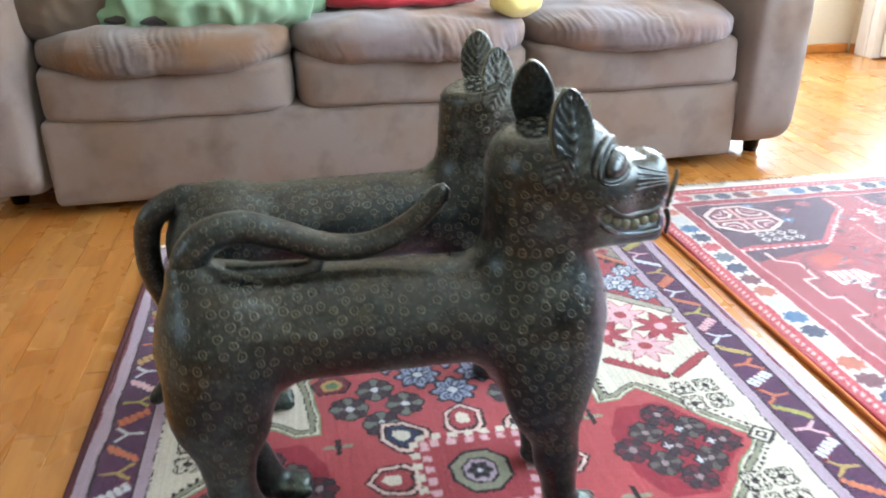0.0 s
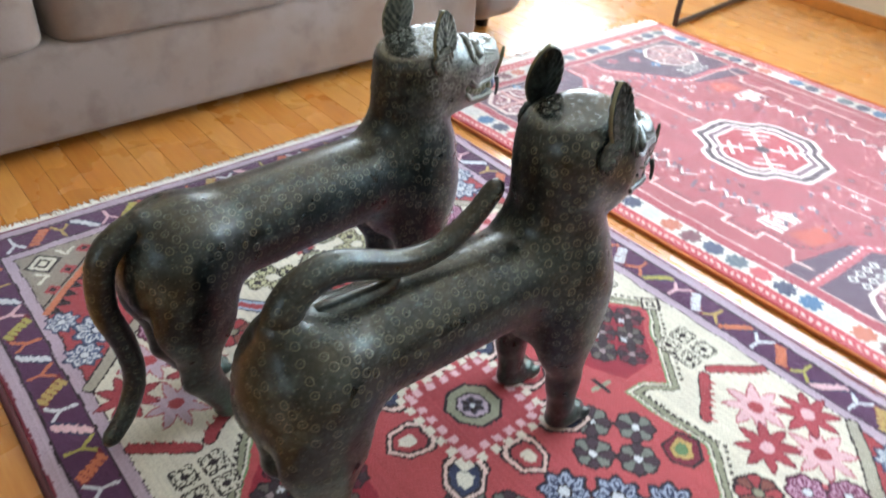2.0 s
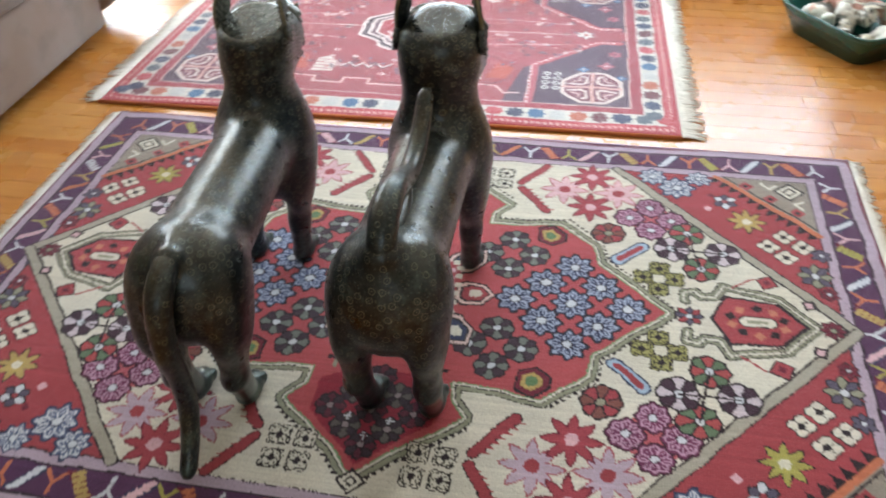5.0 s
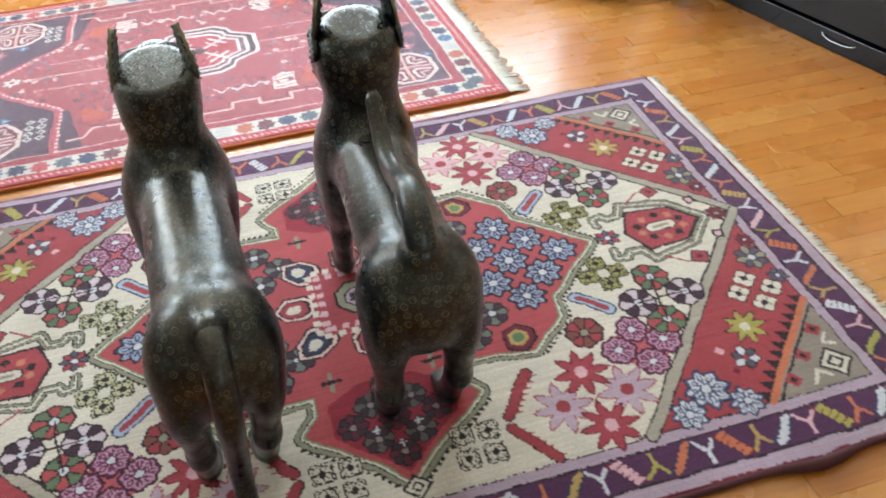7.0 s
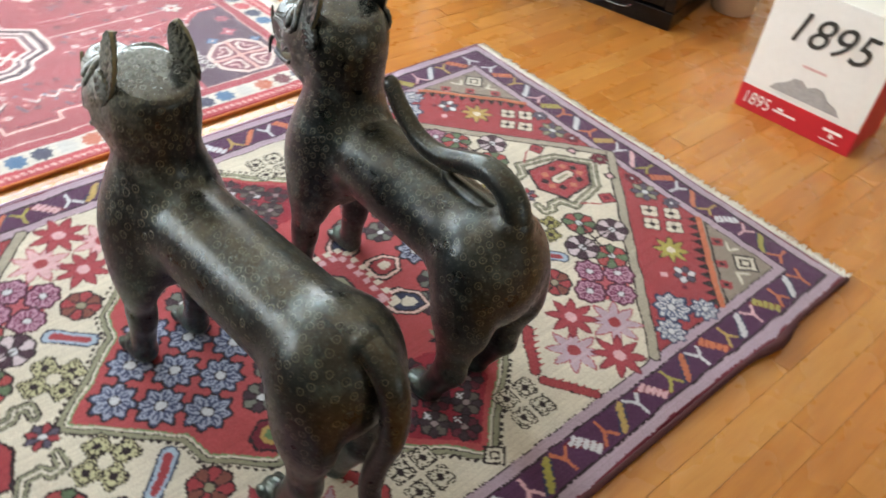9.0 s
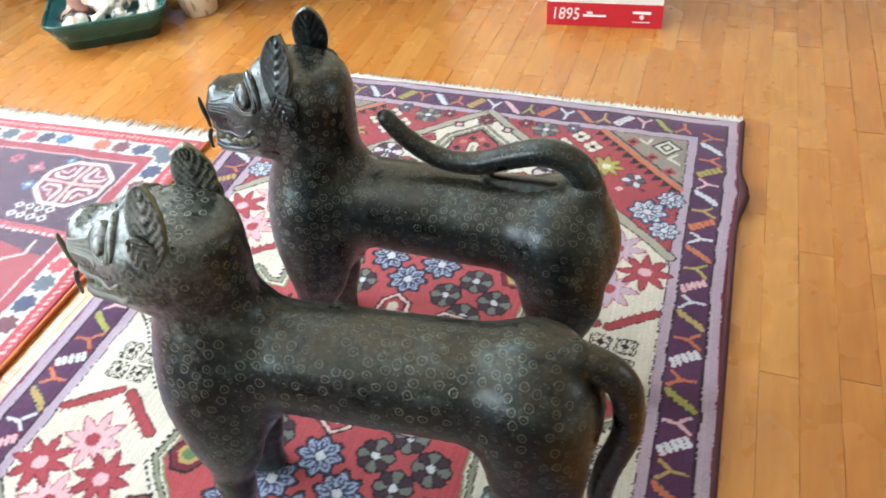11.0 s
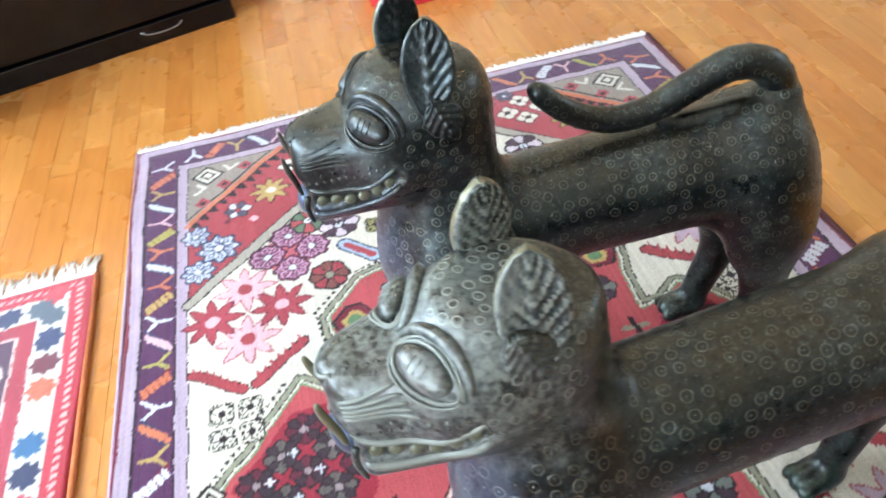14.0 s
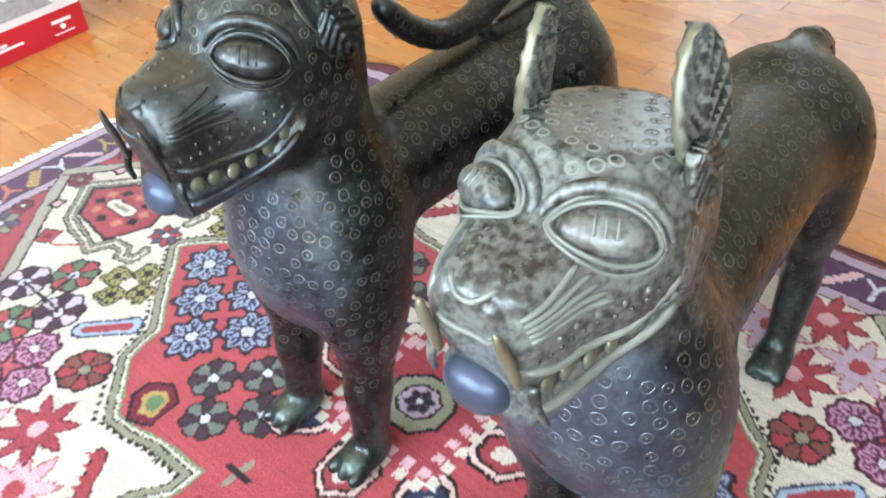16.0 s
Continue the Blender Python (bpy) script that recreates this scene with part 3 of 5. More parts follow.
def weave_medallion_rug():
    w = Weave(0.548, 0.858, 0.0025, RED_D, 3)
    w.grow = 1.2
    # borders
    frame_band(w, 0.0, 0.008, MAROON)
    frame_band(w, 0.007, 0.027, LILAC)
    frame_band(w, 0.026, 0.030, DARK)
    frame_band(w, 0.030, 0.084, PURPLE)
    inks = (PALE, ORANGE, GOLD, PALE, PINK, OLIVE, ORANGE)
    for s in (1, -1):
        w.sx = w.sy = s
        border_motifs(w, "y", 0.032, 0.082, 0.78, inks)
        border_motifs(w, "x", 0.032, 0.082, 0.47, inks)
    w.sx = w.sy = 1
    frame_band(w, 0.083, 0.086, DARK)
    frame_band(w, 0.086, 0.103, LILAC)
    frame_band(w, 0.103, 0.106, DARK)
    fx, fy = 0.443, 0.753
    # corner pieces
    for _ in w.four():
        w.poly([(fx, 0.565), (fx, fy), (0.255, fy)], lin("8e8478"))
        for k in range(11):
            t, u = k / 11, (k + 1) / 11
            a = (fx + (0.255 - fx) * t, 0.565 + (fy - 0.565) * t)
            b = (fx + (0.255 - fx) * u, 0.565 + (fy - 0.565) * u)
            w.poly([a, b, ((a[0] + b[0]) / 2 - 0.017, (a[1] + b[1]) / 2 - 0.017)], DARK)
        w.line([(fx, 0.572), (0.262, fy)], 0.012, ORANGE)
        w.line([(fx, 0.588), (0.278, fy)], 0.004, DARK)
        w.square((0.405, 0.715), 0.033, DARK)
        w.square((0.405, 0.715), 0.026, CREAMY)
        w.square((0.405, 0.715), 0.016, DARK)
        w.square((0.405, 0.715), 0.010, CREAMY)
        w.line([(0.43, 0.66), (0.41, 0.675), (0.425, 0.69)], 0.006, CREAMY)
        w.line([(0.345, 0.735), (0.362, 0.72), (0.372, 0.74)], 0.006, CREAMY)
        for c in ((0.415, 0.63), (0.33, 0.722), (0.375, 0.675)):
            w.square(c, 0.016, RED_D)
            w.square(c, 0.007, DARK)
        # flowers strewn on the red
        w.star((0.29, 0.62), 0.034, 8, OLIVE if _[0] * _[1] > 0 else GOLD, DARK, CREAMY)
        for c in ((0.215, 0.653), (0.25, 0.685), (0.187, 0.682), (0.221, 0.716)):
            w.blossom(c, 0.019, 4, CREAMY, DARK, DARK, turn=0.0)
        for c, r in (((0.39, 0.488), 0.034), ((0.425, 0.438), 0.027), ((0.428, 0.535), 0.025)):
            w.blossom(c, r, 8, STEELB, NAVY, PALE, veins=PALE)
        w.blossom((0.35, 0.583), 0.022, 6, PALE, DARK, RED_D, other=GREYB)
        w.square((0.325, 0.548), 0.009, PINK)
        w.square((0.37, 0.555), 0.008, MAROON)
        w.blossom((0.138, 0.727), 0.028, 8, GREYB, DARK, PALE, other=SAGE)
        w.blossom((0.198, 0.745), 0.018, 6, GREYB, DARK, PALE)
        w.blossom((0.092, 0.742), 0.016, 6, MAROON, DARK, PALE)
        w.blossom((0.035, 0.744), 0.014, 6, GREYB, DARK, PALE)
    # the pale lozenge
    hexa = [(fx, 0.365), (0.02, 0.762), (-0.02, 0.762), (-fx, 0.365), (-fx, -0.365), (-0.02, -0.762), (0.02, -0.762), (fx, -0.365)]
    w.poly(hexa, CREAMY)
    for _ in w.four():
        w.line([(fx, 0.365), (0.0, 0.776)], 0.022, DARK)
        w.line([(fx, 0.365), (0.0, 0.776)], 0.017, lin("a19a8a"))
        w.line([(fx, 0.352), (0.0, 0.760)], 0.003, DARK)
    # the red medallion with its stepped outline
    quarter = [(0.405, 0.0), (0.36, 0.045), (0.312, 0.108), (0.283, 0.142), (0.25, 0.118), (0.211, 0.115), (0.214, 0.19), (0.226, 0.258), (0.166, 0.325), (0.116, 0.334), (0.0, 0.458)]
    whole = quarter + [(-x, y) for x, y in quarter[-2::-1]] + [(-x, -y) for x, y in quarter[1:]] + [(x, -y) for x, y in quarter[-2:0:-1]]
    w.line([(x * 1.07 + 0.006 * (x > 0), y * 1.06) for x, y in whole], 0.005, DARK, True, 0.012)
    w.line(whole, 0.036, DARK, True)
    w.line(whole, 0.032, SAGE, True)
    w.line(whole, 0.017, DARK, True)
    w.line(whole, 0.013, CREAMY, True)
    w.line(whole, 0.006, lin("6f8a62"), True)
    w.poly(whole, RED_L)
    for s in (1, -1):
        w.sx = s
        w.poly([(0.39, 0), (0.30, 0.10), (0.235, 0.10), (0.205, 0.045), (0.205, -0.045), (0.235, -0.10), (0.30, -0.10)], lin("8f2b38"))
        for i in (-1, 0, 1):
            for j in (-1, 0, 1):
                c = (0.288 + 0.034 * (i + j), 0.034 * (i - j))
                w.blossom(c, 0.0225, 8, lin("3d3136"), DARK, lin("8f7f80"), other=lin("5d5852") if (i + j) % 2 else lin("5e2a36"), lobe=0.06)
        for j in (-1, 1):
            for i in (-1, 1):
                c = (0.288 + 0.034 * (i + j) / 2 + 0.017, 0.034 * (i - j) / 2)
                w.line([(c[0] - 0.006, c[1]), (c[0] + 0.006, c[1])], 0.003, PALE)
                w.line([(c[0], c[1] - 0.006), (c[0], c[1] + 0.006)], 0.003, PALE)
        w.square((0.418, 0), 0.024, DARK)
        w.square((0.418, 0), 0.018, CREAMY)
        w.square((0.418, 0), 0.011, DARK)
        w.square((0.418, 0), 0.006, CREAMY)
    w.sx = 1
    # nine blue flowers on each wing
    for s in (1, -1):
        w.sy = s
        for i in (-1, 0, 1):
            w.line([(0.05 * (i - 1), 0.293 + 0.05 * (i + 1)), (0.05 * (i + 1), 0.293 + 0.05 * (i - 1))], 0.003, MAROON)
            w.line([(0.05 * (i - 1), 0.293 - 0.05 * (i + 1)), (0.05 * (i + 1), 0.293 - 0.05 * (i - 1))], 0.003, MAROON)
        for i in (-1, 0, 1):
            for j in (-1, 0, 1):
                w.blossom((0.05 * (i + j), 0.293 + 0.05 * (i - j)), 0.0335, 8, NAVY if s < 0 else lin("434c68"), DARK, PALE, veins=lin("9aa3b6"))
        # end hexagons
        arm = [(0.040, 0.492), (0.062, 0.492), (0.066, 0.512), (0.052, 0.520), (0.055, 0.545), (0.085, 0.56), (0.062, 0.655), (0, 0.708)]
        arm += [(-x, y) for x, y in arm[-2::-1]]
        w.line(arm, 0.021, DARK)
        w.line(arm, 0.016, SAGE)
        w.line(arm, 0.007, DARK)
        w.line(arm, 0.0045, CREAMY)
        w.poly([(0.062, 0.56), (0.052, 0.65), (0, 0.695), (-0.052, 0.65), (-0.062, 0.56), (0, 0.532)], DARK)
        w.poly([(0.056, 0.563), (0.048, 0.647), (0, 0.688), (-0.048, 0.647), (-0.056, 0.563), (0, 0.538)], RED_D)
        for k in range(10):
            a = 2 * math.pi * k / 10
            w.square((0.033 * math.cos(a), 0.612 + 0.046 * math.sin(a)), 0.0105, lin("b9755c") if k % 2 else DARK, a)
        w.line([(0, 0.592), (0, 0.632)], 0.026, DARK)
        w.line([(0, 0.592), (0, 0.632)], 0.020, CREAMY)
        w.line([(0, 0.597), (0, 0.627)], 0.006, SAGE)
        w.blossom((0, 0.497), 0.022, 8, RED_D, DARK, PALE, other=GREYB)
        w.blossom((0, 0.733), 0.020, 8, MAROON, DARK, SAGE)
    w.sy = 1
    # the small figures, mirrored four times
    for sx, sy in w.four():
        for c in ((0.122, 0.128), (0.167, 0.173), (0.081, 0.171), (0.124, 0.216)):
            w.blossom(c, 0.0265, 8, lin("43323a"), DARK, PALE, other=lin("6c7169"), lobe=0.05)
        for f, ink in ((1.0, DARK), (0.86, MAROON), (0.56, GOLD), (0.34, LEAF)):
            w.poly([(0.190 + f * x, 0.240 + f * y) for x, y in ((0.036, 0.006), (0.012, 0.034), (-0.012, 0.034), (-0.032, 0.006), (-0.020, -0.022), (0.022, -0.026))], ink)
        w.line([(0.172, 0.085), (0.206, 0.085)], 0.008, SAGE)
        w.line([(0.19, 0.07), (0.19, 0.1)], 0.008, DARK)
        w.blossom((0.215, 0.352), 0.029, 8, lin("9c3f45"), DARK, SAGE, other=lin("7c4a42"), lobe=0.04)
        w.square((0.272, 0.433), 0.060, lin("b2565c"), 0.4)
        for c in ((0.271, 0.392), (0.311, 0.434), (0.233, 0.433), (0.272, 0.474)):
            w.blossom(c, 0.0275, 8, lin("6e3350"), lin("46222f"), PALE, veins=lin("b58a9e"), lobe=0.06)
        for c in ((0.232, 0.502), (0.128, 0.524)):
            w.blossom(c, 0.0305, 8, lin("5d7257"), DARK, PALE, other=lin("a84a4a"), lobe=0.04)
        for c in ((0.180, 0.473), (0.180, 0.566)):
            w.blossom(c, 0.0305, 8, lin("462e3a"), DARK, PALE, other=lin("c4b4ba"), lobe=0.04)
        w.line([(0.180, 0.473), (0.180, 0.566)], 0.004, DARK)
        w.line([(0.232, 0.502), (0.128, 0.524)], 0.004, DARK)
        w.line([(0.134, 0.372), (0.178, 0.417)], 0.030, NAVY)
        w.line([(0.134, 0.372), (0.178, 0.417)], 0.023, lin("9db0c4"))
        w.line([(0.137, 0.375), (0.175, 0.414)], 0.013, RED_D)
        for c in ((0.092, 0.417), (0.120, 0.447), (0.063, 0.444), (0.093, 0.474)):
            w.blossom(c, 0.0195, 4, lin("99935a") if sy < 0 else lin("b9b48f"), DARK, DARK, turn=math.pi / 4, veins=lin("2f2a24"))
        for c in ((0.352, 0.258), (0.350, 0.368)):
            w.star(c, 0.045, 8, PINK if sx > 0 else lin("b7a0ac"), lin("a5555c"), RED_D)
        for c in ((0.405, 0.313), (0.296, 0.313)):
            w.star(c, 0.043, 8, lin("a0424a"), MAROON, PINK)
        for a, b in (((0.268, 0.225), (0.345, 0.168)), ((0.365, 0.165), (0.437, 0.215))):
            w.line([a, b], 0.019, DARK)
            w.line([a, b], 0.015, RED_D)
            for k in range(7):                                # a sawtooth edge towards the flowers
                p, q = k / 7, (k + 1) / 7
                a2, b2 = (a[0] + (b[0] - a[0]) * p, a[1] + (b[1] - a[1]) * p), (a[0] + (b[0] - a[0]) * q, a[1] + (b[1] - a[1]) * q)
                w.poly([a2, b2, ((a2[0] + b2[0]) / 2 + 0.004, (a2[1] + b2[1]) / 2 + 0.021)], RED_D)
        for i in (-1, 1):
            for j in (-1, 1):
                c = (0.377 + 0.021 * i, 0.108 + 0.021 * j)
                w.blossom(c, 0.0185, 4, CREAMY, DARK, DARK, turn=math.pi / 4, veins=lin("2f2a24"))
        w.square((0.105, 0.638), 0.024, DARK, 0.3)
        w.square((0.105, 0.638), 0.020, RED_D, 0.3)
        w.square((0.105, 0.638), 0.009, MAROON, 0.3)
        w.line([(0.085, 0.575), (0.112, 0.612)], 0.004, RED_D)
        w.square((0.056, 0.706), 0.016, DARK, 0.5)
        w.square((0.056, 0.706), 0.009, PINK, 0.5)
    # the middle star
    for k in range(8):
        a = 2 * math.pi * k / 8 + math.pi / 2
        r0, r1 = 0.062, 0.158 if k % 2 == 0 else 0.182
        ca, sa = math.cos(a), math.sin(a)
        cell = [(0.5, -0.02), (0.62, -0.034), (0.86, -0.03), (1.0, 0.0), (0.86, 0.03), (0.62, 0.034), (0.5, 0.02)]
        for scale, colour in ((1.0, DARK), (0.88, lin("d8b9ae")), (0.72, DARK), (0.6, (RED_D, NAVY)[k % 2]), (0.32, CREAMY)):
            pts = []
            for f, s in cell:
                r, t = 0.78 * r1 + (f - 0.78) * r1 * scale, s * scale
                pts.append((ca * r - sa * t, sa * r + ca * t))
            w.poly(pts, colour)
    w.square((0, 0), 0.118, RED_D, math.pi / 4)
    w.line([(-0.083, -0.083), (0.083, -0.083), (0.083, 0.083), (-0.083, 0.083)], 0.013, CREAMY, True, 0.024)
    w.line([(-0.068, -0.068), (0.068, -0.068), (0.068, 0.068), (-0.068, 0.068)], 0.013, PINK, True, 0.024)
    w.poly([(0.05, 0.026), (0.026, 0.05), (-0.026, 0.05), (-0.05, 0.026), (-0.05, -0.026), (-0.026, -0.05), (0.026, -0.05), (0.05, -0.026)], RED_D)
    for f, colour in ((0.92, DARK), (0.82, SAGE), (0.55, DARK), (0.48, LILAC)):
        w.poly([(0.047 * f, 0.02 * f), (0.02 * f, 0.047 * f), (-0.02 * f, 0.047 * f), (-0.047 * f, 0.02 * f), (-0.047 * f, -0.02 * f), (-0.02 * f, -0.047 * f), (0.02 * f, -0.047 * f), (0.047 * f, -0.02 * f)], colour)
    w.blossom((0, 0), 0.016, 6, DARK, GREYB, PALE)
    return w


def weave_hexagon_rug():
    w = Weave(0.525, 0.735, 0.0032, lin("a0444d"), 8)
    frame_band(w, 0.0, 0.014, lin("b02f3c"))
    frame_band(w, 0.014, 0.024, lin("d9a8a0"))
    for s in (1, -1):
        w.sx = w.sy = s
        for i in range(-48, 49):
            w.line([(w.hx - 0.024, i * 0.015), (w.hx - 0.014, i * 0.015 + 0.006)], 0.006, lin("b02f3c"))
        for i in range(-34, 35):
            w.line([(i * 0.015, w.hy - 0.024), (i * 0.015 + 0.006, w.hy - 0.014)], 0.006, lin("b02f3c"))
    w.sx = w.sy = 1
    frame_band(w, 0.024, 0.036, lin("b53542"))
    frame_band(w, 0.036, 0.086, lin("c9c3b9"))
    dots = (lin("2f3350"), lin("b5624a"), lin("56606a"), lin("36648a"), lin("6d3540"), lin("b8474f"), lin("b9b8b4"), lin("39415f"))
    for sx in (1, -1):
        for sy in (1, -1):
            w.sx, w.sy = sx, sy
            for k in range(14):
                c = (w.hx - 0.061, 0.026 + k * 0.052)
                w.blossom(c, 0.024, 8, dots[(k * 3 + sx + sy) % 8], dots[(k * 3 + sx + sy) % 8], dots[(k * 3 + sx + sy) % 8])
            for k in range(9):
                c = (0.026 + k * 0.052, w.hy - 0.061)
                w.blossom(c, 0.024, 8, dots[(k * 3 + 2 + sx - sy) % 8], dots[(k * 3 + 2 + sx - sy) % 8], dots[(k * 3 + 2 + sx - sy) % 8])
    w.sx = w.sy = 1
    frame_band(w, 0.086, 0.112, lin("9e3542"))
    frame_band(w, 0.112, 0.116, lin("d9b9b0"))
    # dark corners with crossed octagons
    for sx, sy in w.four():
        w.poly([(0.409, 0.30), (0.409, 0.619), (0.03, 0.619), (0.03, 0.56), (0.22, 0.34)], lin("54384c"))
        w.line([(0.409, 0.365), (0.34, 0.37), (0.20, 0.37), (0.045, 0.545), (0.045, 0.60)], 0.022, lin("b4505a"))
        w.line([(0.409, 0.362), (0.34, 0.362), (0.20, 0.362), (0.045, 0.54), (0.045, 0.60)], 0.008, lin("dcc8c0"), dash=0.018)
        c = (0.315, 0.525)
        ring = [(c[0] + 0.085 * math.cos(k * math.pi / 4 + math.pi / 8), c[1] + 0.08 * math.sin(k * math.pi / 4 + math.pi / 8)) for k in range(8)]
        w.poly(ring, lin("7a3a4c"))
        w.line(ring, 0.011, lin("d8c4bc"), True)
        w.line([(c[0] - 0.078, c[1]), (c[0] + 0.078, c[1])], 0.009, lin("d3a39a"))
        w.line([(c[0], c[1] - 0.074), (c[0], c[1] + 0.074)], 0.009, lin("d3a39a"))
        for qx in (1, -1):
            for qy in (1, -1):
                hook = [(0.018, 0.058), (0.014, 0.030), (0.024, 0.016), (0.055, 0.016), (0.060, 0.026)]
                w.line([(c[0] + qx * x, c[1] + qy * y) for x, y in hook], 0.008, lin("d8c4bc"))
                w.line([(c[0] + qx * 0.030, c[1] + qy * 0.050), (c[0] + qx * 0.036, c[1] + qy * 0.032), (c[0] + qx * 0.052, c[1] + qy * 0.034)], 0.006, lin("cfa8a4"))
        for k in range(4):
            for j in (0, 1):
                w.square((0.235 + 0.027 * k + 0.01, 0.405 + 0.028 * j), 0.013, lin("c9c2bc"))
                w.square((0.235 + 0.027 * k + 0.01, 0.405 + 0.028 * j), 0.006, lin("3a3040"))
        w.star((0.215, 0.50), 0.018, 4, lin("4a7aa0"), lin("4a7aa0"), lin("d8c4bc"))
        w.star((0.19, 0.56), 0.024, 4, lin("b05a68"), lin("b05a68"), lin("d8c4bc"))
        w.star((0.12, 0.585), 0.022, 6, lin("b05a68"), lin("b05a68"), lin("54384c"))
        w.star((0.255, 0.598), 0.015, 4, lin("4a7aa0"), lin("4a7aa0"), lin("d8c4bc"))
        # the light field's lining
        w.line([(0.36, 0.0), (0.36, 0.06), (0.33, 0.06), (0.33, 0.13), (0.36, 0.13), (0.36, 0.21), (0.33, 0.21), (0.33, 0.28), (0.365, 0.30), (0.365, 0.34)], 0.007, lin("dcb8b0"))
        w.line([(0.347, 0.0), (0.347, 0.05), (0.317, 0.05), (0.317, 0.14), (0.347, 0.14), (0.347, 0.20), (0.317, 0.20), (0.317, 0.285)], 0.006, lin("5a2a38"), dash=0.012)
        w.line([(0.33, 0.25), (0.295, 0.31), (0.20, 0.31), (0.165, 0.25)], 0.006, lin("4a2a38"), dash=0.014)
        w.poly([(0.30, 0.175), (0.30, 0.235), (0.225, 0.235), (0.21, 0.205), (0.24, 0.175)], lin("d9ccc4"))
        for k in range(4):
            w.line([(0.235 + 0.018 * k, 0.18), (0.23 + 0.018 * k, 0.232)], 0.004, lin("b4505a"))
        w.poly([(0.29, 0.245), (0.29, 0.30), (0.23, 0.32), (0.20, 0.27)], lin("b8503f"))
        zig = [(0.255 + (0.012 if k % 2 else -0.012), 0.02 + 0.02 * k) for k in range(8)]
        w.line([(x + 0.006, y) for x, y in zig], 0.006, lin("5a2a38"))
        w.line(zig, 0.006, lin("dccac4"))
        w.line([(0.09, 0.14 + 0.035), (0.07, 0.45)], 0.0025, lin("d8c4bc"))
    rng = random.Random(5)
    for k in range(620):
        c = (rng.uniform(-0.31, 0.31), rng.uniform(-0.50, 0.50))
        if (abs(c[0]) < 0.17 and abs(c[1]) < 0.19) or abs(c[0]) + 0.6 * abs(c[1]) > 0.40:
            continue
        ink = (lin("d3bdb8"), lin("6a5262"), lin("cf918c"), lin("5a3040"), lin("b86a68"), lin("5f7086"))[k % 6]
        if k % 3 == 0:
            w.star(c, 0.011, 6, ink, ink, RED_D)
        elif k % 3 == 1:
            w.line([(c[0] - 0.007, c[1] - 0.004), (c[0] + 0.007, c[1] + 0.004)], 0.008, ink)
        else:
            w.square(c, 0.006, ink)
    w.line([(0, 0.14), (0, 0.50)], 0.004, lin("cfc0b4"))
    w.line([(0, -0.14), (0, -0.50)], 0.004, lin("cfc0b4"))
    w.star((0, 0.505), 0.03, 6, lin("cfc8c0"), lin("6a6272"), lin("a8343f"))
    w.star((0, -0.505), 0.03, 6, lin("cfc8c0"), lin("6a6272"), lin("a8343f"))
    # middle medallion
    med = [(0.155, 0.05), (0.13, 0.09), (0.10, 0.10), (0.06, 0.165), (-0.06, 0.165), (-0.10, 0.10), (-0.13, 0.09), (-0.155, 0.05),
           (-0.155, -0.05), (-0.13, -0.09), (-0.10, -0.10), (-0.06, -0.165), (0.06, -0.165), (0.10, -0.10), (0.13, -0.09), (0.155, -0.05)]
    for f, colour in ((1.0, lin("dccac4")), (0.93, lin("4a2f3c")), (0.84, lin("dccac4")), (0.77, lin("6f4a58")), (0.70, lin("dccac4")), (0.64, lin("a8343f"))):
        w.poly([(x * f, y * f) for x, y in med], colour)
    for sx, sy in w.four():
        w.line([(0.0, 0.0), (0.07, 0.075)], 0.010, lin("dccac4"))
        w.line([(0.03, 0.075), (0.075, 0.03)], 0.010, lin("dccac4"))
        w.line([(0.02, 0.05), (0.05, 0.02)], 0.006, lin("dccac4"))
    w.disc((0, 0), 0.018, lin("4a2f3c"))
    return w


def fringe_bm(ends, outward, length, seed, spread=0.25):
    """Loose cotton threads in small bunches along a rug's end."""
    rng = random.Random(seed)
    bm = bmesh.new()
    (ax, ay), (bx, by) = ends
    count = int(math.hypot(bx - ax, by - ay) / 0.0027)
    for k in range(count):
        t = (k + rng.uniform(-0.3, 0.3)) / count
        p = Vector((ax + (bx - ax) * t, ay + (by - ay) * t, -0.003))
        lean = rng.uniform(-spread, spread) * length
        n = length * rng.uniform(0.6, 1.1)
        along = Vector((bx - ax, by - ay, 0)).normalized()
        pts = [p, p + Vector((0, outward * n * 0.5, -0.001)) + along * lean * 0.3, p + Vector((0, outward * n, -0.003)) + along * lean]
        tube_bm(pts, [0.0026, 0.0024, 0.0010], 4, bm)
    return bm


def rug(name, label, weave, warp, fringe_len, seed, middle, pile):
    r = thing(name, label, "rug", Matrix.Translation(middle))
    m = Vector(middle)
    warp = [(p[0] - m.x, p[1] - m.y) for p in warp]
    part("woven_field", weave.mesh("woven_field", warp, 0.0075, pile), pile, r)
    nn, nf, fn, ff = warp
    part("fringe", fringe_bm((nn, fn), -1, fringe_len, seed), FRINGE, r, "off-white cotton fringe")
    part("fringe", fringe_bm((nf, ff), 1, fringe_len, seed + 1), FRINGE, r, "off-white cotton fringe")
    return r, warp


rug_a, wa = rug("oriental_rug", "red and cream oriental rug with a medallion and purple border", weave_medallion_rug(),
                [(-0.545, -0.853), (-0.552, 0.838), (0.560, -0.868), (0.532, 0.866)], 0.028, 11, (0, 0, 0), WOOL)
rug_b, wb = rug("oriental_rug", "pinkish red oriental rug with dotted white border on the oak floor", weave_hexagon_rug(),
                [(0.612, -0.515), (0.582, 0.955), (1.665, -0.475), (1.625, 0.955)], 0.055, 21, (1.12, 0.23, 0), WOOL_SILKY)
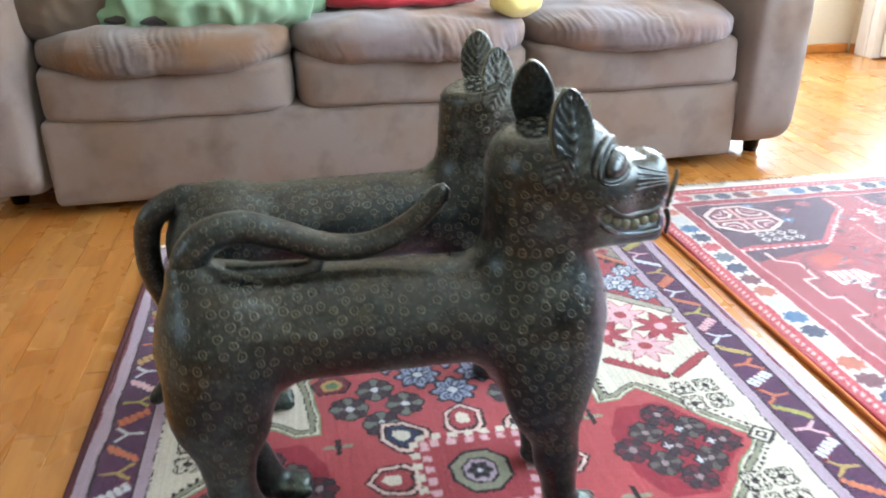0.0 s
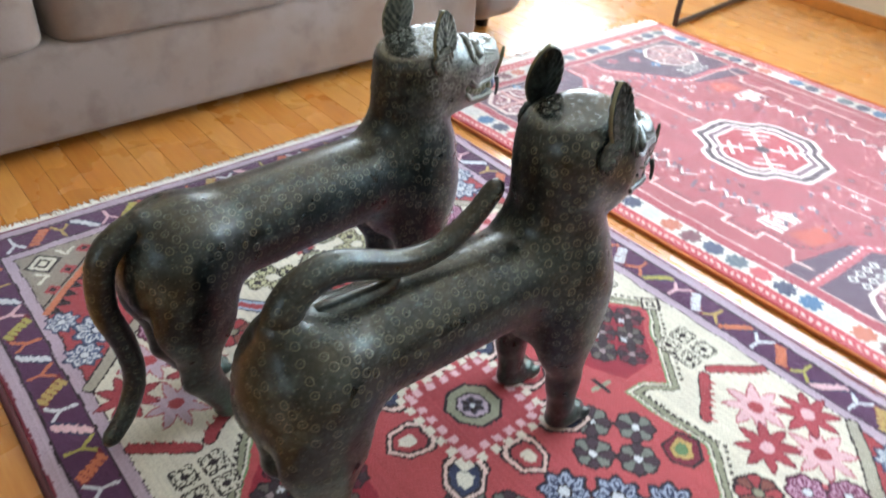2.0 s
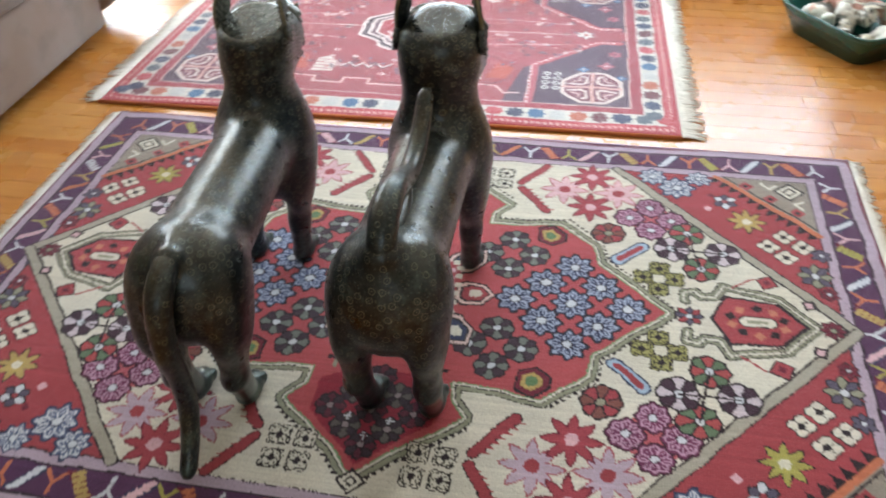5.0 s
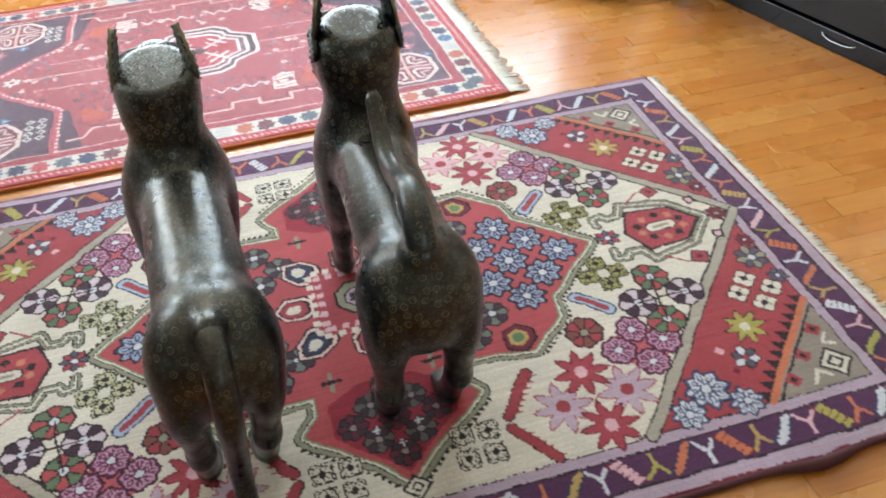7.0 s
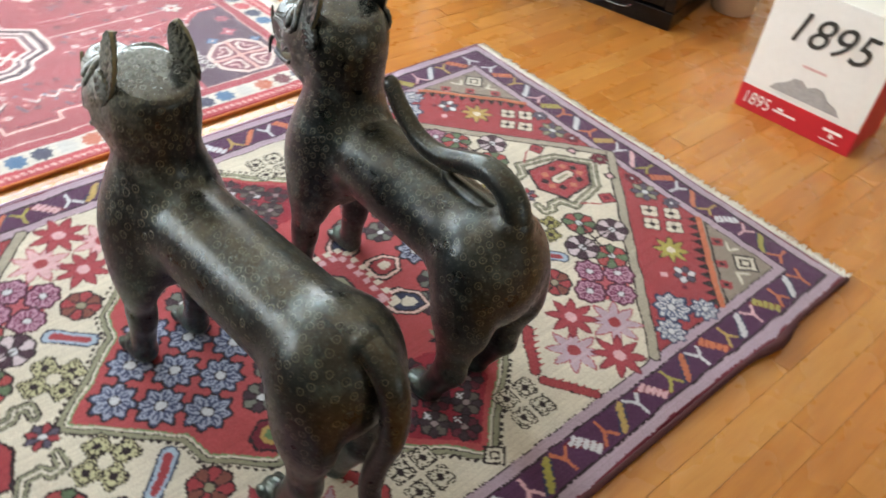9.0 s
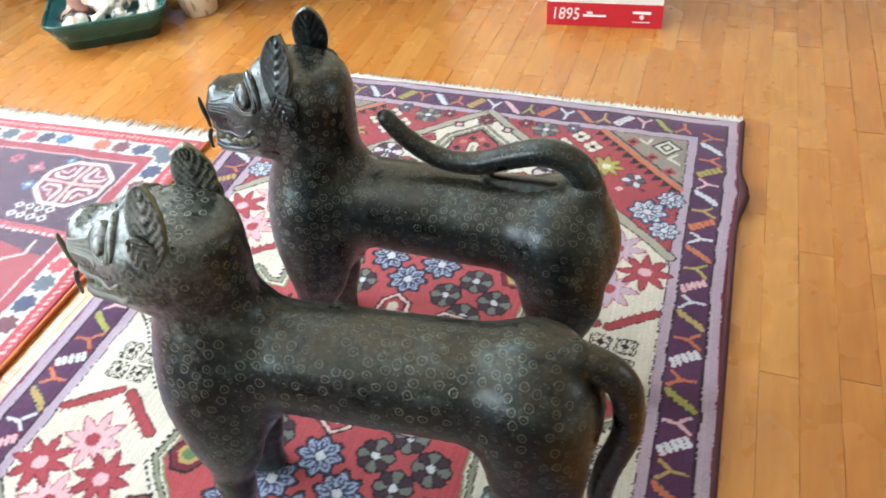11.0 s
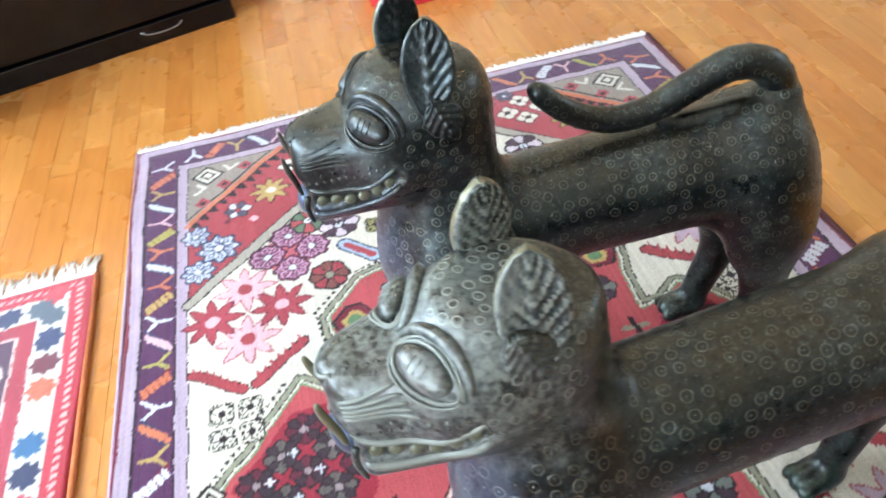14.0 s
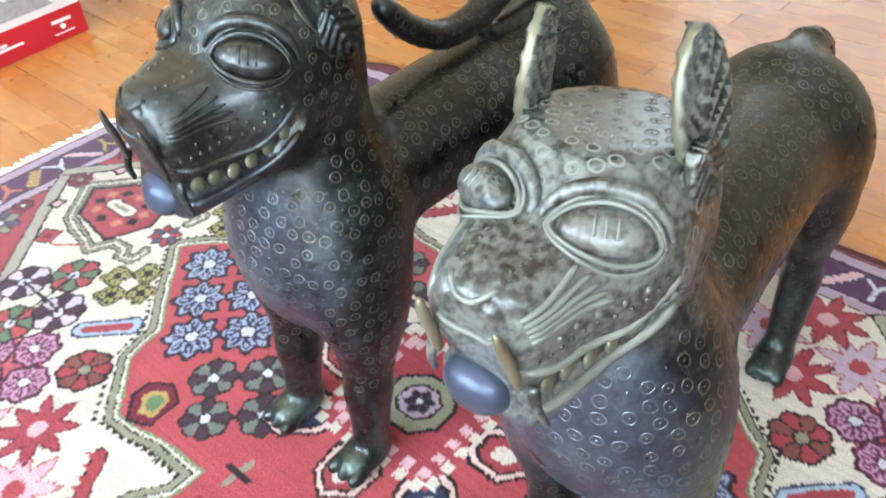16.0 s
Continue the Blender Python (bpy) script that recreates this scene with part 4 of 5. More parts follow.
# bound side edges; one stretch of the first rug's edge is rucked up
edge = [Vector((wa[0][0] + (wa[1][0] - wa[0][0]) * k / 60 - 0.001 - 0.013 * math.exp(-((k - 9.8) / 1.9) ** 2), wa[0][1] + (wa[1][1] - wa[0][1]) * k / 60, -0.003 + 0.006 * math.exp(-((k - 9.8) / 2.8) ** 2))) for k in range(61)]
part("binding", tube_bm(edge, [0.0055 + 0.005 * math.exp(-((k - 9.8) / 1.8) ** 2) for k in range(61)], 8), SELVEDGE, rug_a, "dark red bound edge")
part("binding", tube_bm([(wa[2][0], wa[2][1], -0.004), (wa[3][0], wa[3][1], -0.004)], 0.0036, 8), MAUVE, rug_a, "mauve bound edge")
part("binding", tube_bm([(wb[0][0] - 0.003, wb[0][1], -0.004), (wb[1][0] - 0.003, wb[1][1], -0.004)], 0.0045, 8), RUST, rug_b, "rust coloured bound edge")
part("binding", tube_bm([(wb[2][0], wb[2][1], -0.003), (wb[3][0], wb[3][1], -0.003)], 0.006, 8), RUST, rug_b, "rust coloured bound edge")


# ---------------------------------------------------------------- the two bronze leopards
class Lump:
    """A cast shape: rounded forms blended into one another on a fine grid, then skinned."""

    def __init__(self, lo, hi, h):
        self.lo, self.h = np.array(lo, float), h
        self.n = np.ceil((np.array(hi) - self.lo) / h).astype(int) + 1
        self.f = np.full(self.n, 0.2, np.float32)

    def grids(self, lo, hi):
        a = np.maximum(0, np.floor((np.array(lo) - self.lo) / self.h).astype(int))
        b = np.minimum(self.n, np.ceil((np.array(hi) - self.lo) / self.h).astype(int) + 1)
        s = tuple(slice(int(i), int(j)) for i, j in zip(a, b))
        ax = [(self.lo[k] + self.h * np.arange(a[k], b[k])).astype(np.float32) for k in range(3)]
        return s, np.meshgrid(*ax, indexing="ij", sparse=True)

    def blend(self, s, d, k):
        f = self.f[s]
        h = np.clip(0.5 + 0.5 * (f - d) / k, 0, 1)
        self.f[s] = f + (d - f) * h - k * h * (1 - h)

    def cone(self, a, b, ra, rb, k=0.02, flat=1.0):
        a, b = np.array(a), np.array(b)
        r = max(ra, rb) + 2 * k + 0.01
        s, (X, Y, Z) = self.grids(np.minimum(a, b) - r, np.maximum(a, b) + r)
        d = b - a
        t = np.clip(((X - a[0]) * d[0] + (Y - a[1]) * d[1] + (Z - a[2]) * d[2]) / (d @ d), 0, 1)
        dist = np.sqrt((X - a[0] - t * d[0]) ** 2 + ((Y - a[1] - t * d[1]) / flat) ** 2 + (Z - a[2] - t * d[2]) ** 2) - (ra + (rb - ra) * t)
        self.blend(s, dist, k)

    def egg(self, c, r, k=0.02):
        c, r = np.array(c), np.array(r)
        m = r + 2 * k + 0.01
        s, (X, Y, Z) = self.grids(c - m, c + m)
        k0 = np.sqrt(((X - c[0]) / r[0]) ** 2 + ((Y - c[1]) / r[1]) ** 2 + ((Z - c[2]) / r[2]) ** 2)
        k1 = np.sqrt(((X - c[0]) / r[0] ** 2) ** 2 + ((Y - c[1]) / r[1] ** 2) ** 2 + ((Z - c[2]) / r[2] ** 2) ** 2) + 1e-6
        self.blend(s, k0 * (k0 - 1) / k1, k)

    def block(self, c, half, r, k=0.02, taper=0.0, slope=0.0):
        """A rounded block whose width shrinks and whose height drops towards +x."""
        c, half = np.array(c), np.array(half)
        m = half + r + 2 * k + 0.02
        s, (X, Y, Z) = self.grids(c - m, c + m)
        t = (X - c[0]) / half[0]
        q = [np.abs(X - c[0]) - half[0] + r, np.abs(Y - c[1]) - half[1] * (1 - taper * t) + r, np.abs(Z - c[2] - slope * t) - half[2] + r]
        out = np.sqrt(np.maximum(q[0], 0) ** 2 + np.maximum(q[1], 0) ** 2 + np.maximum(q[2], 0) ** 2)
        self.blend(s, out + np.minimum(np.maximum(np.maximum(q[0], q[1]), q[2]), 0) - r, k)

    def groove(self, pts, r):
        """Cuts a round channel along a path, through to the path's own depth."""
        for a, b in zip(pts, pts[1:]):
            a, b = np.array(a), np.array(b)
            s, (X, Y, Z) = self.grids(np.minimum(a, b) - r - 0.01, np.maximum(a, b) + r + 0.01)
            d = b - a
            t = np.clip(((X - a[0]) * d[0] + (Y - a[1]) * d[1] + (Z - a[2]) * d[2]) / (d @ d), 0, 1)
            dist = np.sqrt((X - a[0] - t * d[0]) ** 2 + (Y - a[1] - t * d[1]) ** 2 + (Z - a[2] - t * d[2]) ** 2) - r
            self.f[s] = np.maximum(self.f[s], -dist)

    def skin(self):
        f, n = self.f, self.n
        cells = n - 1
        total = int(cells.prod())
        acc = [np.zeros(total) for _ in range(4)]
        edges = []
        for ax in range(3):
            s0, s1 = [slice(None)] * 3, [slice(None)] * 3
            s0[ax], s1[ax] = slice(0, -1), slice(1, None)
            a, b = f[tuple(s0)], f[tuple(s1)]
            i = np.argwhere((a < 0) != (b < 0))
            u, v = (ax + 1) % 3, (ax + 2) % 3
            i = i[(i[:, u] > 0) & (i[:, v] > 0) & (i[:, u] < cells[u]) & (i[:, v] < cells[v])]
            fa, fb = a[tuple(i.T)], b[tuple(i.T)]
            p = i.astype(float)
            p[:, ax] += fa / (fa - fb)
            ring = []
            for du, dv in ((-1, -1), (0, -1), (0, 0), (-1, 0)):
                c = i.copy()
                c[:, u] += du
                c[:, v] += dv
                flat = np.ravel_multi_index(tuple(c.T), tuple(cells))
                ring.append(flat)
                for k in range(3):
                    acc[k] += np.bincount(flat, p[:, k], total)
                acc[3] += np.bincount(flat, None, total)
            q = np.stack(ring, -1)
            edges.append(np.where((fa < 0)[:, None], q, q[:, ::-1]))
        quads = np.concatenate(edges)
        used, quads = np.unique(quads, return_inverse=True)
        quads = quads.reshape(-1, 4)
        co = np.stack([acc[k][used] / acc[3][used] for k in range(3)], -1) * self.h + self.lo
        return co, quads


def cast_leopard(drop, root, tuck):
    """The shape both leopards share, without tail; it looks along +x, stands on z = 0, and its crown is lower by drop."""
    L = Lump((-0.42, -0.13, -0.004), (0.24, 0.13, 0.56), 0.0026)
    L.cone((-0.28, 0, 0.288), (0.03, 0, 0.288), 0.066, 0.063, 0.02)          # trunk
    L.egg((-0.306, 0, 0.268), (0.073, 0.085, 0.092), 0.03)                  # rump
    L.egg((0.053, 0, 0.268), (0.079, 0.082, 0.112), 0.03)                   # chest
    L.cone((0.046, 0, 0.33), (0.046, 0, 0.45), 0.058, 0.060, 0.03)          # neck
    for a, b, ra, rb, k in root:                                            # tail root
        L.cone(a, b, ra, rb, k)
    for s in (1, -1):
        L.egg((-0.312, 0.051 * s, 0.222), (0.056, 0.031, 0.082), 0.014)     # haunch
        L.cone((-0.313, (0.052 - tuck * 0.4) * s, 0.20), (-0.313, (0.052 - tuck) * s, 0.10), 0.040, 0.0255, 0.010, 0.70)
        L.cone((-0.313, (0.052 - tuck) * s, 0.10), (-0.276, (0.050 - tuck) * s, 0.02), 0.0255, 0.0195, 0.010, 0.84)
        L.egg((-0.262, (0.049 - tuck) * s, 0.013), (0.034, 0.0215, 0.017), 0.010)     # hind paw
        L.egg((0.054, 0.054 * s, 0.225), (0.054, 0.031, 0.10), 0.020)       # shoulder
        L.cone((0.058, (0.055 - tuck * 0.4) * s, 0.19), (0.070, (0.053 - tuck) * s, 0.09), 0.037, 0.0255, 0.012, 0.72)
        L.cone((0.070, (0.053 - tuck) * s, 0.10), (0.079, (0.053 - tuck) * s, 0.02), 0.0255, 0.0205, 0.010, 0.82)
        L.egg((0.092, (0.053 - tuck) * s, 0.014), (0.034, 0.0215, 0.018), 0.010)      # fore paw
        for q in (-1, 0, 1):                                                # toes
            L.egg((0.116, (0.053 - tuck + 0.0145 * q) * s, 0.010), (0.015, 0.0078, 0.010), 0.003)
            L.egg((-0.241, (0.049 - tuck + 0.0145 * q) * s, 0.010), (0.013, 0.0078, 0.010), 0.003)
    # head: a broad rounded block with a flat crown, and a tapering square muzzle
    L.block((0.056, 0, 0.445 - drop * 0.6), (0.055, 0.062, 0.060), 0.048, 0.015, 0.0, 0.0)
    L.egg((0.084, 0, 0.464 - drop), (0.046, 0.055, 0.041), 0.016)
    L.block((0.134, 0, 0.427), (0.061, 0.045, 0.036), 0.021, 0.016, 0.30, -0.005)
    L.block((0.135, 0, 0.384), (0.060, 0.043, 0.018), 0.014, 0.008, 0.28, -0.004)
    L.egg((0.181, 0, 0.449), (0.018, 0.023, 0.012), 0.010)                  # nose
    for s in (1, -1):
        L.egg((0.100, 0.040 * s, 0.425), (0.036, 0.024, 0.036), 0.026)      # cheek
        L.egg((0.185, 0.018 * s, 0.428), (0.013, 0.016, 0.016), 0.010)      # lip pad
        L.groove([(0.205, 0.034 * s, 0.395), (0.165, 0.043 * s, 0.393), (0.128, 0.058 * s, 0.399), (0.100, 0.068 * s, 0.417)], 0.010)
        L.groove([(0.203, 0.010 * s, 0.456), (0.196, 0.012 * s, 0.452)], 0.0035)
    # the crown is ground flat
    s, (X, Y, Z) = L.grids((-0.06, -0.1, 0.46), (0.12, 0.1, 0.55))
    f, p = L.f[s], Z - 0.19 * (X - 0.06) - 0.5015 + drop
    h = np.clip(0.5 - 0.5 * (f - p) / 0.008, 0, 1)
    L.f[s] = f + (p - f) * h + 0.008 * h * (1 - h)
    return L.skin()


def leaf_bm(bm, root, tip_dir, face, length, width, thick=0.003, cup=0.25, ribs=9, material=0, rim_material=2, crest=0):
    """A leaf-shaped ear with a midrib and slanting ribs on both faces."""
    root, up, n = Vector(root), Vector(tip_dir).normalized(), Vector(face).normalized()
    n = (n - up * n.dot(up)).normalized()
    side = up.cross(n)
    nu, nv = 17, 40
    sheets = []
    for sgn in (1, -1):
        rows = []
        for j in range(nv):
            v = 0.5 - 0.5 * math.cos(math.pi * (0.12 + 0.88 * j / (nv - 1)))
            half = width / 2 * max(0.012, math.sin(math.pi * min(0.9999, v ** 1.12))) ** 0.56
            row = []
            for i in range(nu):
                u = -1 + 2 * i / (nu - 1)
                rim = 1 - u * u
                vein = abs(((v - 0.35 * abs(u)) * ribs) % 1 - 0.5) * 2
                h = 0.0036 * vein * min(1, 3 * rim) + 0.0022 * math.exp(-(u / 0.09) ** 2) + 0.0018 * (abs(u) > 0.8)
                p = root + up * (v * length) + side * (u * half) + n * (cup * width * u * u * 0.5) + n * sgn * (thick / 2 * (0.35 + 0.65 * min(1, 2 * rim)) + h)
                row.append(bm.verts.new(p))
            rows.append(row)
        sheets.append(rows)
        for a, b in zip(rows, rows[1:]):
            for i in range(nu - 1):
                q = (a[i], a[i + 1], b[i + 1], b[i])
                m = a[i].co.lerp(b[i + 1].co, 0.5) - root
                vein = abs(((m.dot(up) / length - 0.35 * abs(-1 + (2 * i + 1) / (nu - 1))) * ribs) % 1 - 0.5) * 2
                bm.faces.new(q if sgn > 0 else q[::-1]).material_index = crest if crest and vein > 0.66 else material
    f, g = sheets
    loop = lambda r: [row[0] for row in r] + r[-1][1:] + [row[-1] for row in r[-2::-1]] + r[0][-2:0:-1]
    la, lb = loop(f), loop(g)
    for k in range(len(la)):
        m = (k + 1) % len(la)
        bm.faces.new((la[k], la[m], lb[m], lb[k])).material_index = rim_material
    return bm


def leopard(name, label, place, tail, tail_radii, seed, shape, spur, patina, ear, ridge, lean, fwd, turn_head, slim, flute):
    co, quads = shape
    skin = bpy.data.meshes.new("cast")
    skin.from_pydata(co.tolist(), [], quads.tolist())
    bm = bmesh.new()
    bm.from_mesh(skin)
    bpy.data.meshes.remove(skin)
    bmesh.ops.smooth_vert(bm, verts=bm.verts[:], factor=0.5, use_axis_x=True, use_axis_y=True, use_axis_z=True)
    bm.normal_update()
    from mathutils.bvhtree import BVHTree
    tree = BVHTree.FromBMesh(bm)
    rng = random.Random(seed)
    faces = [f for f in bm.faces]

    def touch(p, towards):
        """The place and normal where the skin is met from p."""
        hit = tree.ray_cast(Vector(p), Vector(towards).normalized())
        if hit[0] is None:
            hit = tree.find_nearest(Vector(p) + Vector(towards).normalized() * 0.18)
        return hit[0], hit[1]

    # punched rings, evenly scattered over the coat
    spots, cells = [], {}
    ring_parts = []
    for f in rng.sample(faces, len(faces)):
        c = f.calc_center_median()
        n = f.normal
        face_area = c.x > 0.098 and c.z > 0.36 and not (c.z > 0.448 and c.x < 0.132)
        face_area = face_area or math.dist((c.x, abs(c.y), c.z), (0.108, 0.050, 0.462)) < 0.036
        low = c.z < (0.13 if c.x < -0.2 else 0.12)
        if face_area or low or (c.x > 0.07 and 0.345 < c.z < 0.40):
            continue
        gap = 0.0112 if c.z > 0.40 else 0.0126
        key = (int(c.x / 0.018), int(c.y / 0.018), int(c.z / 0.018))
        near = False
        for i in (-1, 0, 1):
            for j in (-1, 0, 1):
                for k in (-1, 0, 1):
                    for q in cells.get((key[0] + i, key[1] + j, key[2] + k), ()):
                        if (q - c).length < gap:
                            near = True
        if near:
            continue
        cells.setdefault(key, []).append(c)
        spots.append((c, n.copy()))
    for c, n in spots:
        if rng.random() < 0.1:
            continue
        t = n.orthogonal().normalized()
        b = n.cross(t)
        r = rng.uniform(0.0034, 0.0042) if c.z > 0.40 else rng.uniform(0.0040, 0.0049)
        seg = 12
        bands = []
        for rr, hh in ((r - 0.0010, -0.0004), (r - 0.0004, 0.0003), (r + 0.0004, 0.0003), (r + 0.0010, -0.0004)):
            band = []
            for k in range(seg):
                a = 2 * math.pi * k / seg
                q = c + (t * math.cos(a) + b * math.sin(a)) * (rr + 0.0003 * math.sin(2 * a + c.z * 700) + 0.0002 * math.sin(3 * a + c.x * 900))
                near = tree.find_nearest(q, 0.01)
                if near[0] is not None:
                    q = near[0]
                band.append(q + n * hh)
            bands.append(band)
        metal = ridge if ridge and c.z > 0.42 and c.x > 0.02 else 1
        if c.x < 0.01 and n.z < 0.55 and rng.random() < 0.38:  # on the flanks many are waxed over
            metal = 0
        ring_parts.append((bands, metal))
    for bands, metal in ring_parts:
        vs = [[bm.verts.new(q) for q in band] for band in bands]
        for a, b in zip(vs, vs[1:]):
            for k in range(len(a)):
                bm.faces.new((a[k], a[(k + 1) % len(a)], b[(k + 1) % len(a)], b[k])).material_index = metal
    # a punched dot inside each ring
    for c, n in spots:
        t = n.orthogonal().normalized()
        q = c
        near = tree.find_nearest(q, 0.01)
        if near[0] is not None:
            v = [bm.verts.new(near[0] + (t * math.cos(2 * math.pi * k / 6) + n.cross(t) * math.sin(2 * math.pi * k / 6)) * 0.0009) for k in range(6)]
            top = bm.verts.new(near[0] + n * 0.0011)
            for k in range(6):
                bm.faces.new((v[k], v[(k + 1) % 6], top)).material_index = 1

    def raised(points, side, r, material=0):
        """A rounded ridge laid on the skin through points given as (x, z) seen from one side."""
        path = []
        for p in curve_points([(x, 0, z) for x, z in points], 5):
            path.append(touch((p.x, side * 0.2, p.z), (0, -side, 0))[0])
        tube_bm(path, [r * (0.55 if k in (0, len(path) - 1) else 1) for k in range(len(path))], 7, bm, material)

    for s in (1, -1):
        # eye: an almond ball in a raised rim, with a brow above
        look_at = (0.124 - 0.40, s * 0.037 - s * 0.19, 0.464 - 0.53) if ridge else (0.112 - 0.40, s * 0.046 - s * 0.19, 0.468 - 0.53)
        centre, n = touch((0.40, s * 0.19, 0.53), look_at)
        across = Vector((-0.46, s * 0.82, -0.20)) if ridge else Vector((-0.62, s * 0.60, -0.22))
        across = (across - n * across.dot(n)).normalized()
        up = n.cross(across)
        if up.z < 0:
            up = -up
        turn = Matrix((across, up, n)).transposed().to_4x4()
        ball_bm(centre - n * 0.001, (0.025, 0.0140, 0.0092), bm, turn, 20)
        for grow, rr in ((1.0, 0.0017 if ridge else 0.0022), (1.28, 0.0013 if ridge else 0.0016)):
            ring = []
            for k in range(25):
                a = 2 * math.pi * k / 24
                u, v = 0.029 * math.cos(a) * (1 + 0.22 * (grow - 1)), 0.0162 * math.sin(a) * (abs(math.sin(a)) ** 0.25) * grow
                q = centre + across * u + up * v
                hit, hn = touch(q + n * 0.05, -n)
                ring.append(hit + hn * 0.001 if (hit - q).length < 0.03 else q)
            tube_bm(ring, rr, 7, bm, ridge)
        for k in (-1, 0, 1):                                  # lines cut in the eyeball
            q = centre + across * 0.006 * k + n * 0.0076
            tube_bm([q - up * 0.006, q + n * 0.0002, q + up * 0.006], 0.0008, 5, bm, ridge)
        brow = []
        for k in range(13):
            a = math.pi * (0.02 + 0.96 * k / 12)
            q = centre + across * (0.034 * math.cos(a)) + up * (0.004 + 0.021 * math.sin(a))
            hit, hn = touch(q + n * 0.05, -n)
            brow.append(hit + hn * 0.001 if (hit - q).length < 0.04 else q)
        tube_bm(brow, [0.0015 + 0.0044 * math.sin(math.pi * k / 12) for k in range(13)], 8, bm, 0)
        # whisker flutes on the cheek
        for k in range(5):
            a, b = Vector((0.190, 0.4335 + 0.0028 * k)), Vector((0.139 + 0.0022 * k, 0.4345 + 0.0056 * k))
            raised([tuple(a), tuple(a.lerp(b, 0.5)), tuple(b)], s, flute, ridge)
        for k in range(11):                                   # a row of punched dots above the lip
            t = k / 10
            hit, hn = touch((0.186 - 0.078 * t, s * 0.2, 0.4165 + 0.018 * t * t), (0, -s, 0))
            ball_bm(hit, (0.0019, 0.0014, 0.0019), bm, None, 8, 1)
            if k % 2:
                hit, hn = touch((0.178 - 0.062 * t, s * 0.2, 0.4245 + 0.012 * t * t), (0, -s, 0))
                ball_bm(hit, (0.0022, 0.0014, 0.0022), bm, None, 8, ridge)
                hit, hn = touch((0.180 - 0.038 * t, s * (0.0135 + 0.004 * t), 0.6), (0, 0, -1))
                ball_bm(hit, (0.0016, 0.0016, 0.0012), bm, None, 8, 1)
        # lips, and the row of teeth between them
        raised([(0.192, 0.409), (0.165, 0.405), (0.130, 0.410), (0.098, 0.430)], s, 0.0030, ridge)
        raised([(0.190, 0.380), (0.160, 0.380), (0.125, 0.387), (0.095, 0.408)], s, 0.0038, ridge)
        for k in range(6):
            x = 0.178 - 0.0145 * k
            z = 0.393 + 0.0105 * max(0, (k - 2) / 3) ** 1.4 * 1.6
            hit, hn = touch((x, s * 0.2, z), (0, -s, 0))
            ball_bm(hit + Vector((0, s * 0.001, 0)), (0.0068, 0.0024, 0.0060), bm, None, 10, 3)
        # curved blades beside the nose and at the chin
        tube_bm(curve_points([(0.206, 0.0235 * s, 0.447), (0.204, 0.0245 * s, 0.434), (0.200, 0.0255 * s, 0.42), (0.197, 0.026 * s, 0.403)], 5), [0.0008] + [(0.0026 if ridge else 0.0020) + 0.0014 * math.sin(k / 14 * math.pi) for k in range(14)] + [0.002], 8, bm, 2 if ridge else 1)
        tube_bm(curve_points([(0.192, 0.033 * s, 0.404), (0.195, 0.035 * s, 0.393), (0.194, 0.037 * s, 0.384), (0.191, 0.038 * s, 0.376)], 5), [0.003] + [0.0036 - 0.0017 * k / 14 for k in range(14)] + [0.0008], 8, bm, 0)
        # ears: a tall leaf and a smaller one folded below it
        leaf_bm(bm, (0.056 + ear[0] + (0.009 if s < 0 and not ridge else 0), s * (0.0645 + ear[2]), 0.466 - ear[1] - (0.009 if s < 0 else 0)), (-0.12, s * -0.16, 1), (0.22, s, 0.05), 0.093, 0.048, 0.0034, 0.10, 7, crest=ridge)
        leaf_bm(bm, (0.054 + (ear[3] if s > 0 else ear[0]), s * (0.0640 - ear[4]), 0.488 - ear[5]), (-0.42, s * 0.06, -1), (0.10, s, 0.1), 0.043, 0.037, 0.003, -0.12, 5, rim_material=ridge and 1, crest=ridge and 1)
        tube_bm([(0.054 + ear[0], s * 0.048, 0.470 - ear[1]), (0.054 + ear[0], s * 0.060, 0.471 - ear[1])], [0.012, 0.007], 10, bm, 0)
    # the tongue's round end, and the edges of the square nose
    ball_bm((0.193, -0.004, 0.386) if ridge else (0.189, 0, 0.380), (0.017, 0.022, 0.017), bm, None, 24, 4)
    for z, half in ((0.452, 0.014), (0.427, 0.020)):
        line = [touch((0.3, half * k / 4, z + 0.0004 * k * k), (-1, 0, 0)) for k in range(-4, 5)]
        tube_bm([hit for hit, n in line], 0.0018, 7, bm, ridge)
    # tail
    path = curve_points(tail, 8)
    rr = []
    for k in range(len(path)):                                # root, girth past the root, end
        t = k / (len(path) - 1)
        rr.append(tail_radii[1] + (tail_radii[2] - tail_radii[1]) * t ** 0.9 + (tail_radii[0] - tail_radii[1]) * max(0, 1 - t / 0.22) ** 1.5)
    rr[-1] *= 0.5
    rr[-2] *= 0.85
    tube_bm(path, rr, 20, bm, 0)
